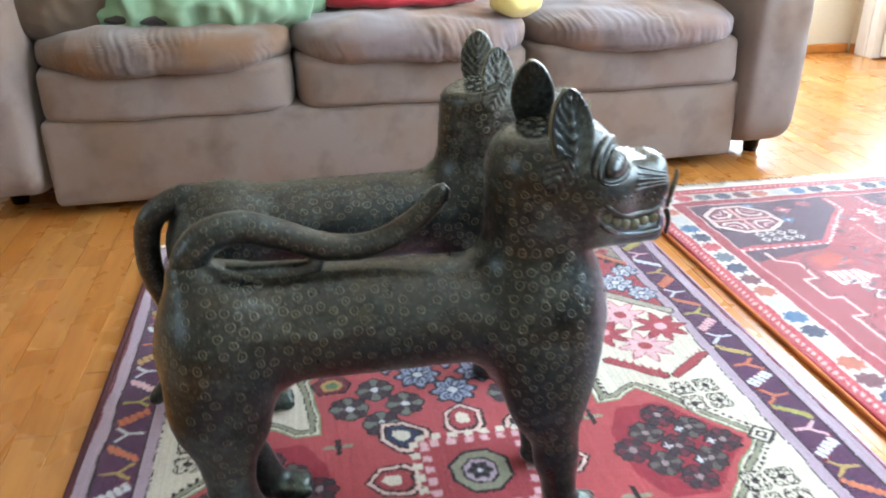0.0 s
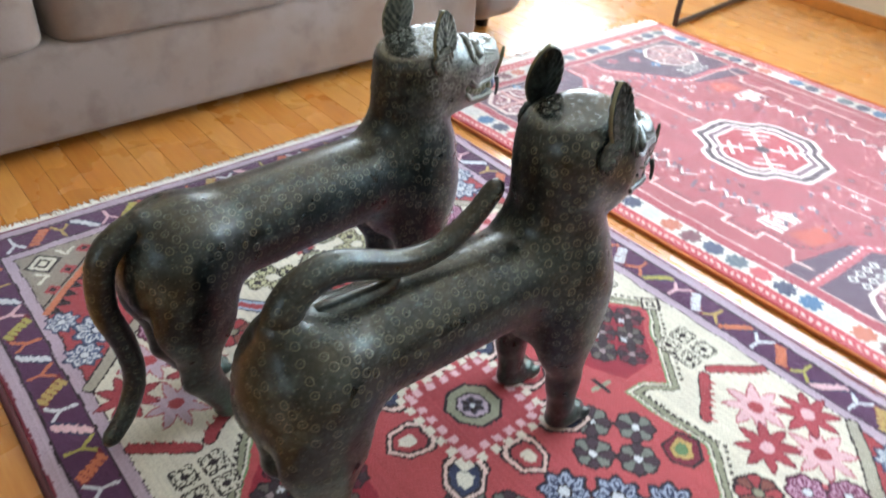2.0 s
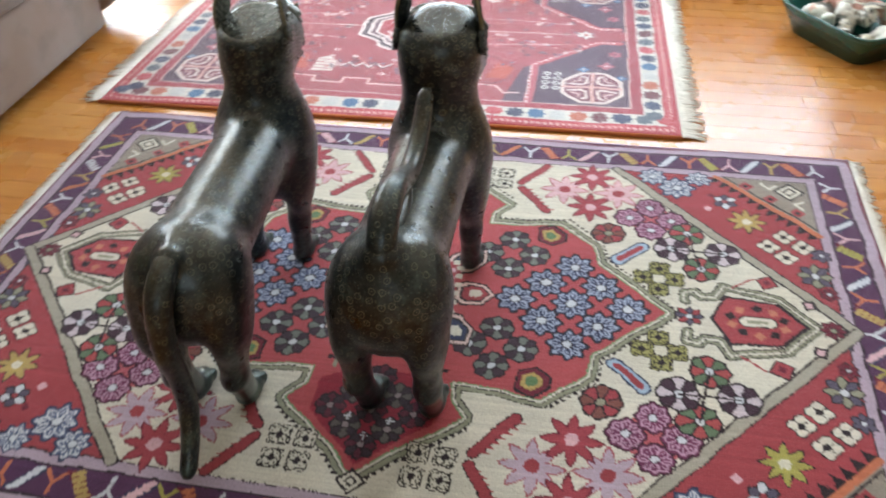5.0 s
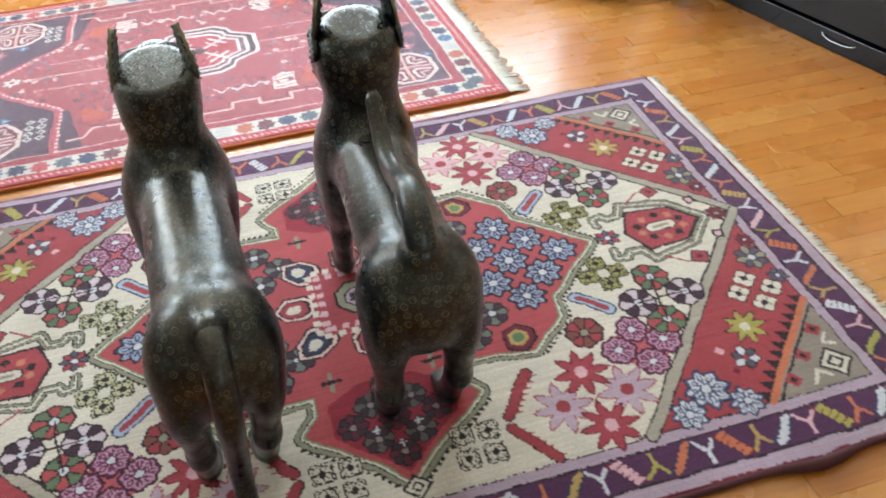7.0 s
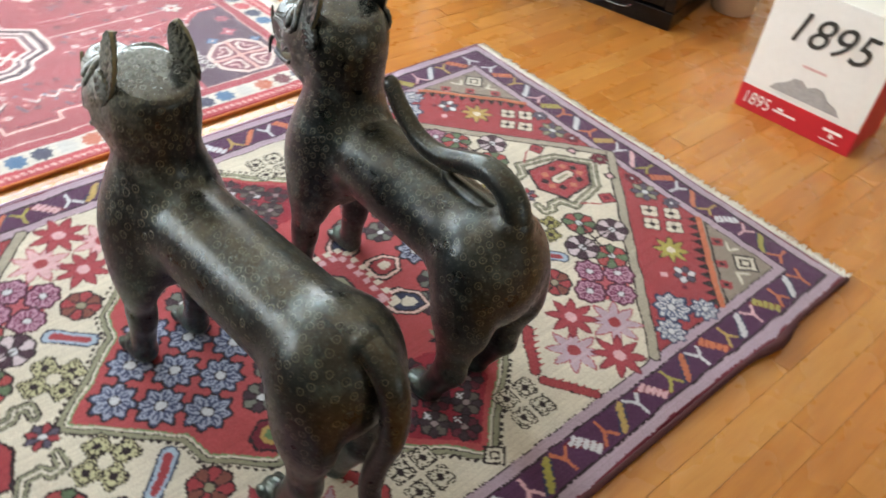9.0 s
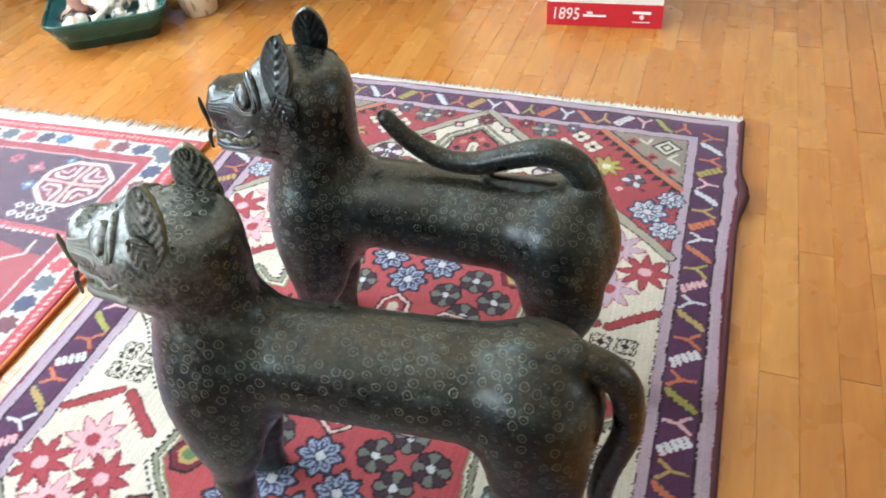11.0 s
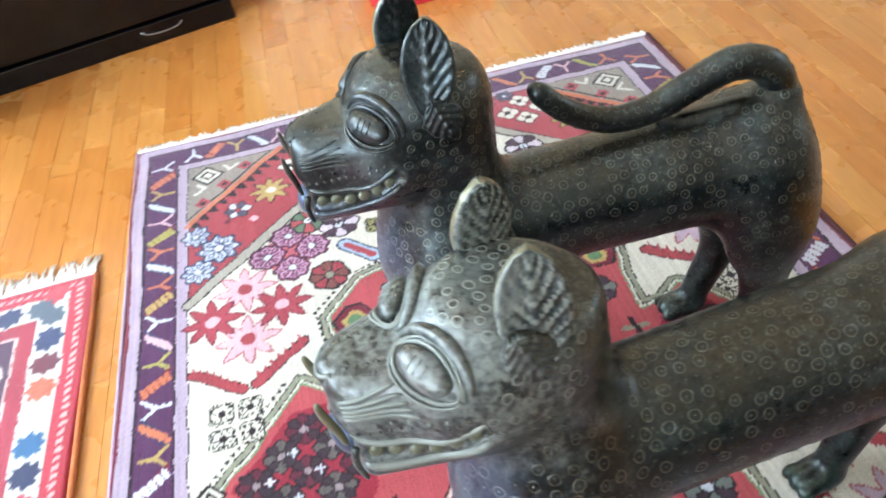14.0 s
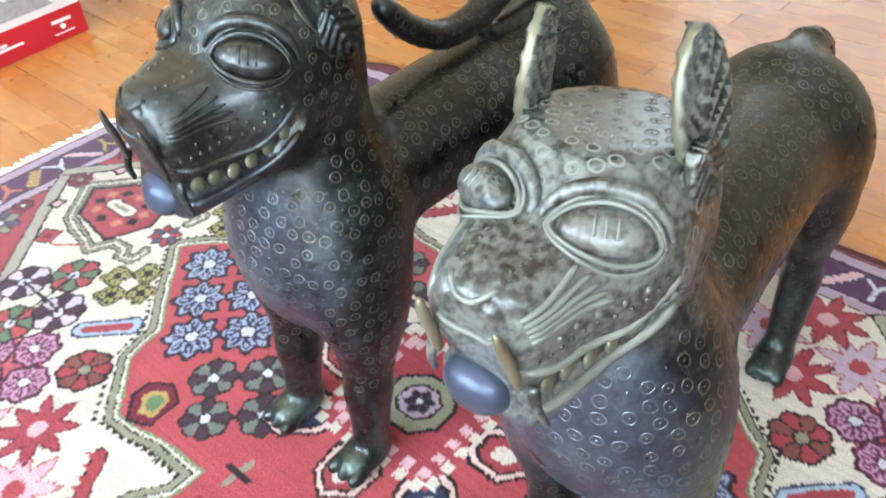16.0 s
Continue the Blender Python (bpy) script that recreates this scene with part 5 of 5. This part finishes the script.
    for k in range(3, len(path) - 3, 2):                      # rings punched in the tail
        d = (path[k + 1] - path[k - 1]).normalized()
        side = d.cross(Vector((0, 1, 0))).normalized()
        for a in (0.5, 1.5, 2.6, 3.7, 4.7, 5.7):
            if rng.random() < 0.4:
                continue
            a += rng.uniform(-0.4, 0.4)
            n = (side * math.cos(a) + Vector((0, 1, 0)) * math.sin(a)).normalized()
            c = path[k] + n * rr[k]
            t = n.cross(d)
            rings = []
            for r2, h in ((0.0029, -0.0004), (0.0034, 0.0005), (0.0040, -0.0004)):
                rings.append([bm.verts.new(c + (d * math.cos(2 * math.pi * q / 10) + t * math.sin(2 * math.pi * q / 10)) * r2 + n * (h - (t.length * r2 * math.sin(2 * math.pi * q / 10)) ** 2 / (2 * rr[k]))) for q in range(10)])
            for x, y in zip(rings, rings[1:]):
                for q in range(10):
                    bm.faces.new((x[q], x[(q + 1) % 10], y[(q + 1) % 10], y[q])).material_index = 1
    if spur:                                                  # the strut that holds the tail off the back
        tube_bm([(-0.325, 0, 0.345), (-0.27, 0, 0.349), (-0.215, 0, 0.351), (-0.200, 0, 0.356), (-0.194, 0, 0.372)], [0.022, 0.017, 0.013, 0.011, 0.008], 10, bm, 0)
    for v in bm.verts:                                        # muzzle and skull differ from cast to cast
        if v.co.z > 0.34:
            up = min(1, (v.co.z - 0.34) / 0.04)
            if v.co.x > 0.09:
                v.co.y += turn_head * (v.co.x - 0.09) * up
                v.co.x = 0.09 + (v.co.x - 0.09) * (1 - 0.08 * up)
            v.co.y *= 1 - slim * up
    for v in bm.verts:                                        # each cast leans a little on its feet
        v.co.y -= lean * v.co.z
        v.co.x += fwd * v.co.z * min(1, max(0, (v.co.x + 0.2) / 0.2))
    bmesh.ops.recalc_face_normals(bm, faces=bm.faces[:])
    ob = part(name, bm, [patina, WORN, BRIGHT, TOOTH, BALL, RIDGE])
    ob.matrix_world = place
    return tagged(ob, label, "statue", "pair of leopard statues")


leopard("leopard_statue", "dark bronze leopard statue with ringed coat, tail curled over its back", Matrix.Translation((0.0, -0.049, 0.0)),
        [(-0.320, 0, 0.315), (-0.331, 0, 0.358), (-0.314, 0, 0.394), (-0.276, 0, 0.408), (-0.235, 0, 0.397), (-0.185, 0, 0.378), (-0.135, 0, 0.378), (-0.09, 0, 0.402), (-0.055, 0, 0.438)],
        (0.024, 0.0225, 0.0115), 4, cast_leopard(0.0, [((-0.310, 0, 0.285), (-0.330, 0, 0.358), 0.048, 0.024, 0.026)], 0.0), True, BRONZE_A, (0.0, 0.0, -0.003, 0.0, 0.0, 0.0), 0, 0.03, 0.0, 0.07, 0.0, 0.0013)
leopard("leopard_statue", "dark bronze leopard statue with ringed coat, tail hanging to the rug", pose(-0.028, 0.26, 0.0, 0, 0, 4.9),
        [(-0.322, 0, 0.346), (-0.362, 0, 0.342), (-0.396, 0, 0.312), (-0.404, 0, 0.245), (-0.388, 0, 0.175), (-0.384, 0, 0.11), (-0.405, -0.002, 0.055), (-0.438, -0.003, 0.014)],
        (0.016, 0.0205, 0.0125), 9, cast_leopard(0.020, [((-0.285, 0, 0.346), (-0.345, 0, 0.346), 0.010, 0.020, 0.012)], 0.007), False, BRONZE_B, (-0.003, 0.015, -0.006, 0.012, 0.004, -0.002), 5, 0.073, 0.062, -0.06, 0.07, 0.0019)


# ---------------------------------------------------------------- the sofa and what lies on it
sofa = thing("sofa", "three-seat taupe velvet sofa with puffy wrinkled seat cushions", "sofa", pose(0.075, 1.10, 0, 0, 0, 2.2))
part("base", box_bm(-0.895, 0.0, 0.022, 0.895, 0.86, 0.235, 0.02, 3), VELVET, sofa)
for k, sx in enumerate((-1, 1)):
    a = part("arm", pillow_bm(0.24 if sx < 0 else 0.2, 0.92, 0.60, 7, 0.006, 3.0 * sx, 30), VELVET, sofa, at=Matrix.Translation((sx * (0.895 + (0.12 if sx < 0 else 0.085)), 0.425, 0.335)))
part("backrest", pillow_bm(1.95, 0.28, 0.62, 7, 0.01, 1.0, 34), VELVET, sofa, at=pose(0, 0.82, 0.60, -8))
for k in range(3):
    x = -0.597 + 0.597 * k
    part("seat_front", pillow_bm(0.592, 0.60, 0.135, 9, 0.004, 5.0 * k, 30), VELVET, sofa, at=Matrix.Translation((x, 0.285, 0.29)))
    part("seat_cushion", pillow_bm(0.605, 0.66, 0.118, 3.4, 0.010, 7.0 * k + 2, 110, 0.011), VELVET_OLD if k == 0 else VELVET_TOP, sofa, "worn wrinkled cushion with rubbed brown patches", at=pose(x, 0.272, 0.385, 1.5))
    part("back_cushion", pillow_bm(0.60, 0.20, 0.42, 3.6, 0.016, 9.0 * k + 5, 36, 0.01), VELVET_TOP, sofa, at=pose(x, 0.64, 0.62, -10))
for x, y in ((-1.02, 0.16), (1.03, 0.12), (-1.02, 0.8), (1.03, 0.8)):
    part("foot", lathe_bm([(0.02, FLOOR), (0.028, FLOOR + 0.05), (0.028, 0.055)], 16), BLACK, sofa, "short black foot", at=Matrix.Translation((x, y, 0)))


def heap_bm(sx, sy, sz, seed, folds):
    """Cloth thrown down in a heap: a rounded mound with deep folds."""
    bm = pillow_bm(sx, sy, sz, 2.4, 0, seed, 40)
    bm.normal_update()
    for v in bm.verts:
        c = v.co
        d = folds * (0.5 - abs(noise.noise(Vector((c.x * 9 + seed, c.y * 12, c.z * 9))))) + 0.5 * folds * (0.5 - abs(noise.noise(Vector((c.x * 22, c.y * 22 + seed, c.z * 22)))))
        v.co += v.normal * d
    return bm


def lying(name, bm, material, place, label, category):
    ob = part(name, bm, material)
    ob.matrix_world = place
    return tagged(ob, label, category)


lying("blanket", heap_bm(0.54, 0.30, 0.15, 3.0, 0.055), MINT, pose(-0.43, 1.30, 0.478, 0, 0, 6), "crumpled mint green blanket on the sofa", "blanket")
lying("cloth", heap_bm(0.40, 0.26, 0.022, 4.0, 0.014), CHARCOAL, pose(-0.50, 1.272, 0.446, 0, 0, 6), "dark grey cloth lying under the mint blanket", "cloth")
lying("throw_pillow", heap_bm(0.26, 0.20, 0.26, 5.0, 0.02), BROWNCLOTH, pose(-0.76, 1.235, 0.515, -12, 0, 4), "dark brown patterned throw pillow on the sofa", "pillow")
lying("folded_cloth", heap_bm(0.44, 0.30, 0.06, 8.0, 0.012), CRIMSON, pose(0.06, 1.37, 0.462, 0, 0, 3), "folded crimson cloth on the sofa", "cloth")
lying("plush_cushion", heap_bm(0.13, 0.11, 0.07, 6.0, 0.012), YELLOW, pose(0.335, 1.165, 0.462, 0, 0, 25), "small pale yellow plush cushion on the sofa", "cushion")

# ---------------------------------------------------------------- television stand and things by it
stand = thing("tv_stand", "low black lacquered television stand with an open bay", "tv stand", pose(0.335, -1.435, FLOOR, 0, 0, 13.5))
plinth = part("plinth", box_bm(0.0, -0.40, 0.0, 1.35, 0.0, 0.055, 0.003), BLACK, stand, "", False)
part("pull", tube_bm(curve_points([(0.135, 0.001, 0.040), (0.15, 0.006, 0.032), (0.19, 0.007, 0.029), (0.225, 0.006, 0.032), (0.24, 0.001, 0.040)], 5), 0.0015, 8), CHROME, plinth, "curved bright metal pull")
part("top", box_bm(-0.01, -0.42, 0.46, 1.36, 0.015, 0.49, 0.004), BLACK, stand, "", False)
part("side", box_bm(0.0, -0.40, 0.057, 0.03, 0.0, 0.458, 0.002), BLACK, stand, "", False)
part("side", box_bm(1.32, -0.40, 0.057, 1.35, 0.0, 0.458, 0.002), BLACK, stand, "", False)
part("divider", box_bm(0.62, -0.40, 0.057, 0.645, 0.0, 0.458, 0.002), BLACK, stand, "", False)
part("back_panel", box_bm(0.03, -0.40, 0.057, 1.32, -0.385, 0.458), BLACK, stand, "", False)
part("door", box_bm(0.034, -0.025, 0.062, 0.616, -0.004, 0.452, 0.003), BLACK, stand, "glossy black door", False)
part("shelf", box_bm(0.647, -0.38, 0.25, 1.318, -0.02, 0.268, 0.002), BLACK, stand, "", False)


def storage_box(x):
    b = thing("storage_box", "blue fabric storage box inside the television stand", "storage box", stand.matrix_world @ Matrix.Translation((x, -0.19, 0.056)), "storage boxes")
    tub = part("body", box_bm(-0.145, -0.16, 0.0, 0.145, 0.155, 0.13, 0.012), BLUE, b)
    part("rim", box_bm(-0.15, -0.165, 0.131, 0.15, 0.16, 0.165, 0.01), BLUE, tub)


storage_box(0.82)
storage_box(1.14)

tray = thing("tray", "dark green glazed ceramic tray holding seashells", "tray", pose(1.216, -1.0, FLOOR, 0, 0, 33))
bm = bmesh.new()
rings = []
for sx, sy, z in ((0.132, 0.108, 0.0), (0.164, 0.139, 0.072), (0.168, 0.143, 0.080), (0.164, 0.139, 0.084), (0.150, 0.125, 0.080), (0.122, 0.098, 0.014)):
    ring = []
    for k in range(40):
        a = 2 * math.pi * k / 40
        c, s = math.cos(a), math.sin(a)
        ring.append(bm.verts.new((sx * math.copysign(abs(c) ** 0.28, c), sy * math.copysign(abs(s) ** 0.28, s), z)))
    rings.append(ring)
for a, b in zip(rings, rings[1:]):
    for k in range(40):
        bm.faces.new((a[k], a[(k + 1) % 40], b[(k + 1) % 40], b[k]))
bm.faces.new(rings[0][::-1])
bm.faces.new(rings[-1])
dish = part("dish", bm, GREEN, tray)
lip = [(0.166 * math.copysign(abs(math.cos(a)) ** 0.28, math.cos(a)), 0.141 * math.copysign(abs(math.sin(a)) ** 0.28, math.sin(a)), 0.085) for a in [2 * math.pi * k / 80 for k in range(81)]]
part("rim", tube_bm(lip, 0.0045, 8), GREEN, tray, "rounded green rim")


def shell_colours():
    return [plain("shell_" + n, lin(c), 0.4, 0, 90, 0.3, 0.3) for n, c in (("white", "efe8da"), ("cream", "e6d6bf"), ("pink", "e0b39d"), ("rose", "d29b86"), ("grey", "cbc4b8"))]


SHELL = shell_colours()
STRIPED = Mat("striped_shell", 0.35)
STRIPED.set("Base Color", STRIPED.ramp(STRIPED.noise(STRIPED.coords("Object", (60, 60, 260)), 1.0, 2), (0.44, lin("2d2724")), (0.52, lin("e0d8c8")))).bump(STRIPED.noise(STRIPED.coords(), 160), 0.2)


def spiral_shell_bm(size, seed):
    """A whorled conch: a tube that coils and widens to a flared mouth."""
    rng = random.Random(seed)
    pts, radii = [], []
    turns = rng.uniform(2.6, 3.6)
    for k in range(70):
        t = k / 69
        a = 2 * math.pi * turns * t
        g = (0.06 + 0.94 * t ** 1.7) * size
        pts.append((0.42 * g * math.cos(a), 0.42 * g * math.sin(a), size * (1.15 - 1.0 * t)))
        radii.append(0.46 * g * (1 + 0.07 * math.sin(9 * a)))
    return tube_bm(pts, radii, 14)


def cockle_bm(size, seed):
    """One half of a ribbed bivalve shell."""
    bm = bmesh.new()
    rows = []
    for j in range(13):
        r = j / 12
        row = []
        for i in range(31):
            a = math.pi * (i / 30)
            rr = size * r * (0.72 + 0.28 * math.sin(a)) * (1 + 0.02 * math.cos(i * math.pi))
            row.append(bm.verts.new((rr * math.cos(a), rr * math.sin(a), size * 0.45 * math.sin(math.pi * r * 0.5 + 0.25) * (1 - 0.85 * r * r) + 0.02 * size * math.cos(i * math.pi))))
        rows.append(row)
    for a, b in zip(rows, rows[1:]):
        for i in range(30):
            bm.faces.new((a[i], b[i], b[i + 1], a[i + 1]))
    bmesh.ops.solidify(bm, geom=bm.faces[:], thickness=0.0015)
    return bm


rng = random.Random(12)
for k in range(44):
    px, py = rng.uniform(-0.115, 0.115), rng.uniform(-0.095, 0.095)
    level = 0.050 + 0.046 * (1 - (px / 0.13) ** 2) * (1 - (py / 0.11) ** 2) * rng.uniform(0.6, 1.15)
    size = rng.uniform(0.026, 0.047)
    kind = k % 3
    turn = pose(px, py, level, rng.uniform(50, 130), rng.uniform(-40, 40), rng.uniform(0, 360))
    mat = STRIPED.m if k % 9 == 4 else SHELL[rng.randrange(5)]
    if kind == 0:
        ob = part("seashell", cockle_bm(size * 1.2, k), mat)
        label = "ribbed bivalve seashell in the green tray"
        turn = pose(px, py, level, rng.uniform(-40, 40), rng.uniform(-40, 40), rng.uniform(0, 360))
    else:
        ob = part("seashell", spiral_shell_bm(size, k), mat)
        label = "striped spiral seashell in the green tray" if k % 9 == 4 else "spiral seashell in the green tray"
    ob.matrix_world = tray.matrix_world @ turn
    tagged(ob, label, "seashell", "seashells in the tray")

vase_mat = Mat("dripped_glaze", 0.4)
v = vase_mat.coords("Object", (1, 1, 0.25))
drip = vase_mat.noise(v, 26, 5, 0.6)
vase_mat.set("Base Color", vase_mat.ramp(drip, (0.55, lin("ddd0b6")), (0.60, lin("b09a78")), (0.68, lin("7b5f42")))).bump(drip, 0.2, 0.002)
vase = thing("vase", "tapering cream ceramic vase with brown mottled glaze", "vase", pose(1.020, -1.155, FLOOR))
part("body", lathe_bm([(0.046, 0.0), (0.051, 0.004), (0.060, 0.06), (0.074, 0.14), (0.087, 0.21), (0.096, 0.26), (0.097, 0.27), (0.092, 0.271), (0.070, 0.14), (0.05, 0.02)], 48), vase_mat.m, vase)

pot = thing("pot", "plain cream cylindrical pot on the floor", "pot", pose(0.33, -1.765, FLOOR))
part("body", lathe_bm([(0.062, 0.0), (0.066, 0.006), (0.072, 0.16), (0.074, 0.17), (0.068, 0.17), (0.06, 0.02)], 32), CREAM, pot)

# ---------------------------------------------------------------- the printed carton
carton = thing("carton", "white and red printed cardboard box standing on the floor", "box", pose(-0.170, -1.268, FLOOR, 0, 0, 5.0))
W2, DEP, HGT = 0.152, 0.20, 0.335
body = part("body", box_bm(-W2, -DEP, 0.0, W2, 0.0, HGT, 0.002), CARD, carton, "", False)
part("red_band", box_bm(-W2 - 0.0008, -DEP - 0.0008, 0.0005, W2 + 0.0008, 0.0008, 0.066, 0.001), RED, body, "red printed band", False)
part("red_side", box_bm(-W2 - 0.0012, -DEP + 0.001, 0.067, -W2 + 0.001, -0.001, HGT - 0.001), RED, body, "red printed side", False)
part("red_side", box_bm(W2 - 0.001, -DEP + 0.001, 0.067, W2 + 0.0012, -0.012, HGT - 0.001), RED, body, "red printed side", False)


def printed(name, text, size, x, z, material, parent, shear=0.0, squeeze=1.0):
    """Letters on the carton's front, as thin raised print; x runs to the reader's right."""
    cu = bpy.data.curves.new(name, "FONT")
    cu.body, cu.size, cu.extrude, cu.shear, cu.align_x = text, size, 0.0004, shear, "CENTER"
    tmp = bpy.data.objects.new(name, cu)
    scene.collection.objects.link(tmp)
    bpy.context.view_layer.update()
    me = bpy.data.meshes.new_from_object(tmp.evaluated_get(bpy.context.evaluated_depsgraph_get()))
    bpy.data.objects.remove(tmp)
    me.materials.clear()
    me.materials.append(material)
    ob = part(name, me, material, parent, "printed number")
    ob.matrix_local = Matrix.Translation((-x, 0.0016, z)) @ Matrix(((-squeeze, 0, 0, 0), (0, 0, 1, 0), (0, 1, 0, 0), (0, 0, 0, 1)))
    return ob


printed("number", "1895", 0.047, -0.103, 0.019, WHITEINK, body, 0.12, 0.82)
printed("number", "1895", 0.108, 0.0, 0.212, BLACKINK, body, 0.28, 0.95)


def bar(x0, z0, x1, z1, material, name="print_bar"):
    part(name, box_bm(-x1, 0.0006, z0, -x0, 0.0018, z1), material, body, "", False)


bar(-0.055, 0.028, 0.005, 0.0335, WHITEINK)
bar(-0.045, 0.036, -0.03, 0.042, WHITEINK)
bar(0.075, 0.040, 0.122, 0.047, WHITEINK)
bar(0.075, 0.016, 0.122, 0.0185, WHITEINK)
part("emblem", lathe_bm([(0.006, 0.0), (0.006, 0.0012)], 18), WHITEINK, body, "", False, at=pose(-0.099, 0.0008, 0.031, -90))
bar(-0.03, 0.162, 0.03, 0.168, plain("faint_ink", lin("d3aaa6"), 0.6))
bm = bmesh.new()                                                # a grey printed silhouette of low hills
outline = [(-0.085, 0.082), (-0.075, 0.098), (-0.05, 0.112), (-0.035, 0.128), (-0.015, 0.13), (0.0, 0.118), (0.02, 0.128), (0.04, 0.125), (0.055, 0.108), (0.08, 0.1), (0.095, 0.082)]
lower = [bm.verts.new((-x, 0.0006, z)) for x, z in outline]
upper = [bm.verts.new((-x, 0.0018, z)) for x, z in outline]
bm.faces.new(upper)
bm.faces.new(lower[::-1])
for k in range(len(outline)):
    bm.faces.new((lower[k], lower[(k + 1) % len(outline)], upper[(k + 1) % len(outline)], upper[k]))
part("print_picture", bm, plain("pale_grey_ink", lin("a3a19f"), 0.6, 0, 120, 0.3), body, "", False)

# ---------------------------------------------------------------- chair, stool and bench at the far side
table = thing("side_table", "slim brown steel side table on one bent tubular leg", "side table", pose(1.655, 0.915, FLOOR, 0, 0, 7))
part("leg", tube_bm(curve_points([(0.30, 0, 0.585), (0.06, 0, 0.58), (0.028, 0, 0.55), (0.015, 0, 0.2), (0.0, 0, 0.03), (0.012, 0, 0.012), (0.05, 0, 0.011), (0.30, 0, 0.011), (0.63, 0, 0.011)], 6), 0.0095, 10), STEEL, table)
part("foot_cap", tube_bm([(0.625, 0, 0.0115), (0.64, 0, 0.0115)], 0.0112, 10), STEEL, table)
part("tabletop", box_bm(0.03, -0.15, 0.596, 0.50, 0.15, 0.618, 0.006, 2), DARKWOOD, table)

stool = thing("stool", "small dark wooden stool with turned legs and a blue cushion", "stool", pose(1.66, -1.33, FLOOR, 0, 0, 20))
for sx in (-1, 1):
    for sy in (-1, 1):
        part("leg", lathe_bm([(0.014, 0.0), (0.02, 0.02), (0.024, 0.045), (0.016, 0.07), (0.021, 0.10), (0.026, 0.16), (0.018, 0.2), (0.022, 0.24), (0.024, 0.34)], 18), DARKWOOD, stool, at=Matrix.Translation((0.14 * sx, 0.14 * sy, 0)))
part("seat", box_bm(-0.18, -0.18, 0.341, 0.18, 0.18, 0.37, 0.008), DARKWOOD, stool)
part("cushion", pillow_bm(0.36, 0.36, 0.07, 4, 0.008, 2.0, 24), BLUE, stool, "faded blue cushion", at=Matrix.Translation((0, 0, 0.402)))

bench = thing("bench", "low black leather bench against the window wall", "bench", pose(1.97, -0.45, FLOOR))
part("seat", box_bm(-0.2, -0.55, 0.03, 0.2, 0.5, 0.38, 0.03, 3), BLACK, bench)
for sx in (-1, 1):
    for y in (-0.5, 0.45):
        part("foot", lathe_bm([(0.018, 0), (0.024, 0.01), (0.024, 0.04)], 14), BLACK, bench, at=Matrix.Translation((0.16 * sx, y, 0)))

# ---------------------------------------------------------------- the strip floor
ground = tagged(part("floor", box_bm(X0 - 0.12, Y0 - 0.12, FLOOR - 0.05, X1 + 0.12, Y1 + 0.12, FLOOR - 0.004), SUBFLOOR, None, "", False), "honey coloured oak strip floor, glossy varnish", "floor", kind="structure")
STRIP, rng = 0.0585, random.Random(77)
LENGTHS = (0.34, 0.46, 0.58, 0.72, 0.9)


def strip_bm(length, bm=None, x=0.0, y=0.0):
    return box_bm(x + 0.0002, y + 0.0003, FLOOR - 0.004, x + STRIP - 0.0002, y + length - 0.0003, FLOOR, 0.0003, 1, bm)


strip_meshes = {n: finish(strip_bm(n), "floor_strip", FLOOR_A, False) for n in LENGTHS}
rest, count = [], 0
x = X0
while x < X1:
    y = Y0 - rng.uniform(0, 0.6)
    while y < Y1:
        n = rng.choice(LENGTHS)
        a, b = max(y, Y0), min(y + n, Y1)
        near = -0.85 < x < 1.35 and -1.55 < y and y + n < 1.25
        covered = (-0.45 < x < 0.42 and y > -0.75 and y + n < 0.75) or (0.68 < x and y > -0.42 and y + n < 0.85 and x < 1.55)
        if near and not covered and count < 300 and a == y and b == y + n:
            ob = new("floor_strip", strip_meshes[n])
            ob.location = (x, y, 0)
            ob.parent = ground
            count += 1
        elif b - a > 0.02:
            rest.append((x, a, b - a))
        y += n
    x += STRIP
co, faces = [], []
for x, y, n in rest:
    k = len(co)
    x0, x1, y0, y1, z0, z1, e = x + 0.0002, x + STRIP - 0.0002, y + 0.0003, y + n - 0.0003, FLOOR - 0.004, FLOOR, 0.0003
    co += [(x0, y0, z0), (x1, y0, z0), (x1, y1, z0), (x0, y1, z0), (x0 + e, y0 + e, z1), (x1 - e, y0 + e, z1), (x1 - e, y1 - e, z1), (x0 + e, y1 - e, z1)]
    faces += [(k + 4, k + 5, k + 6, k + 7)] + [(k + i, k + (i + 1) % 4, k + 4 + (i + 1) % 4, k + 4 + i) for i in range(4)]
me = bpy.data.meshes.new("floor_strips")
me.from_pydata(co, [], faces)
me.materials.append(FLOOR_B)
tagged(part("floor_strips", me, FLOOR_B, ground), kind="stuff")
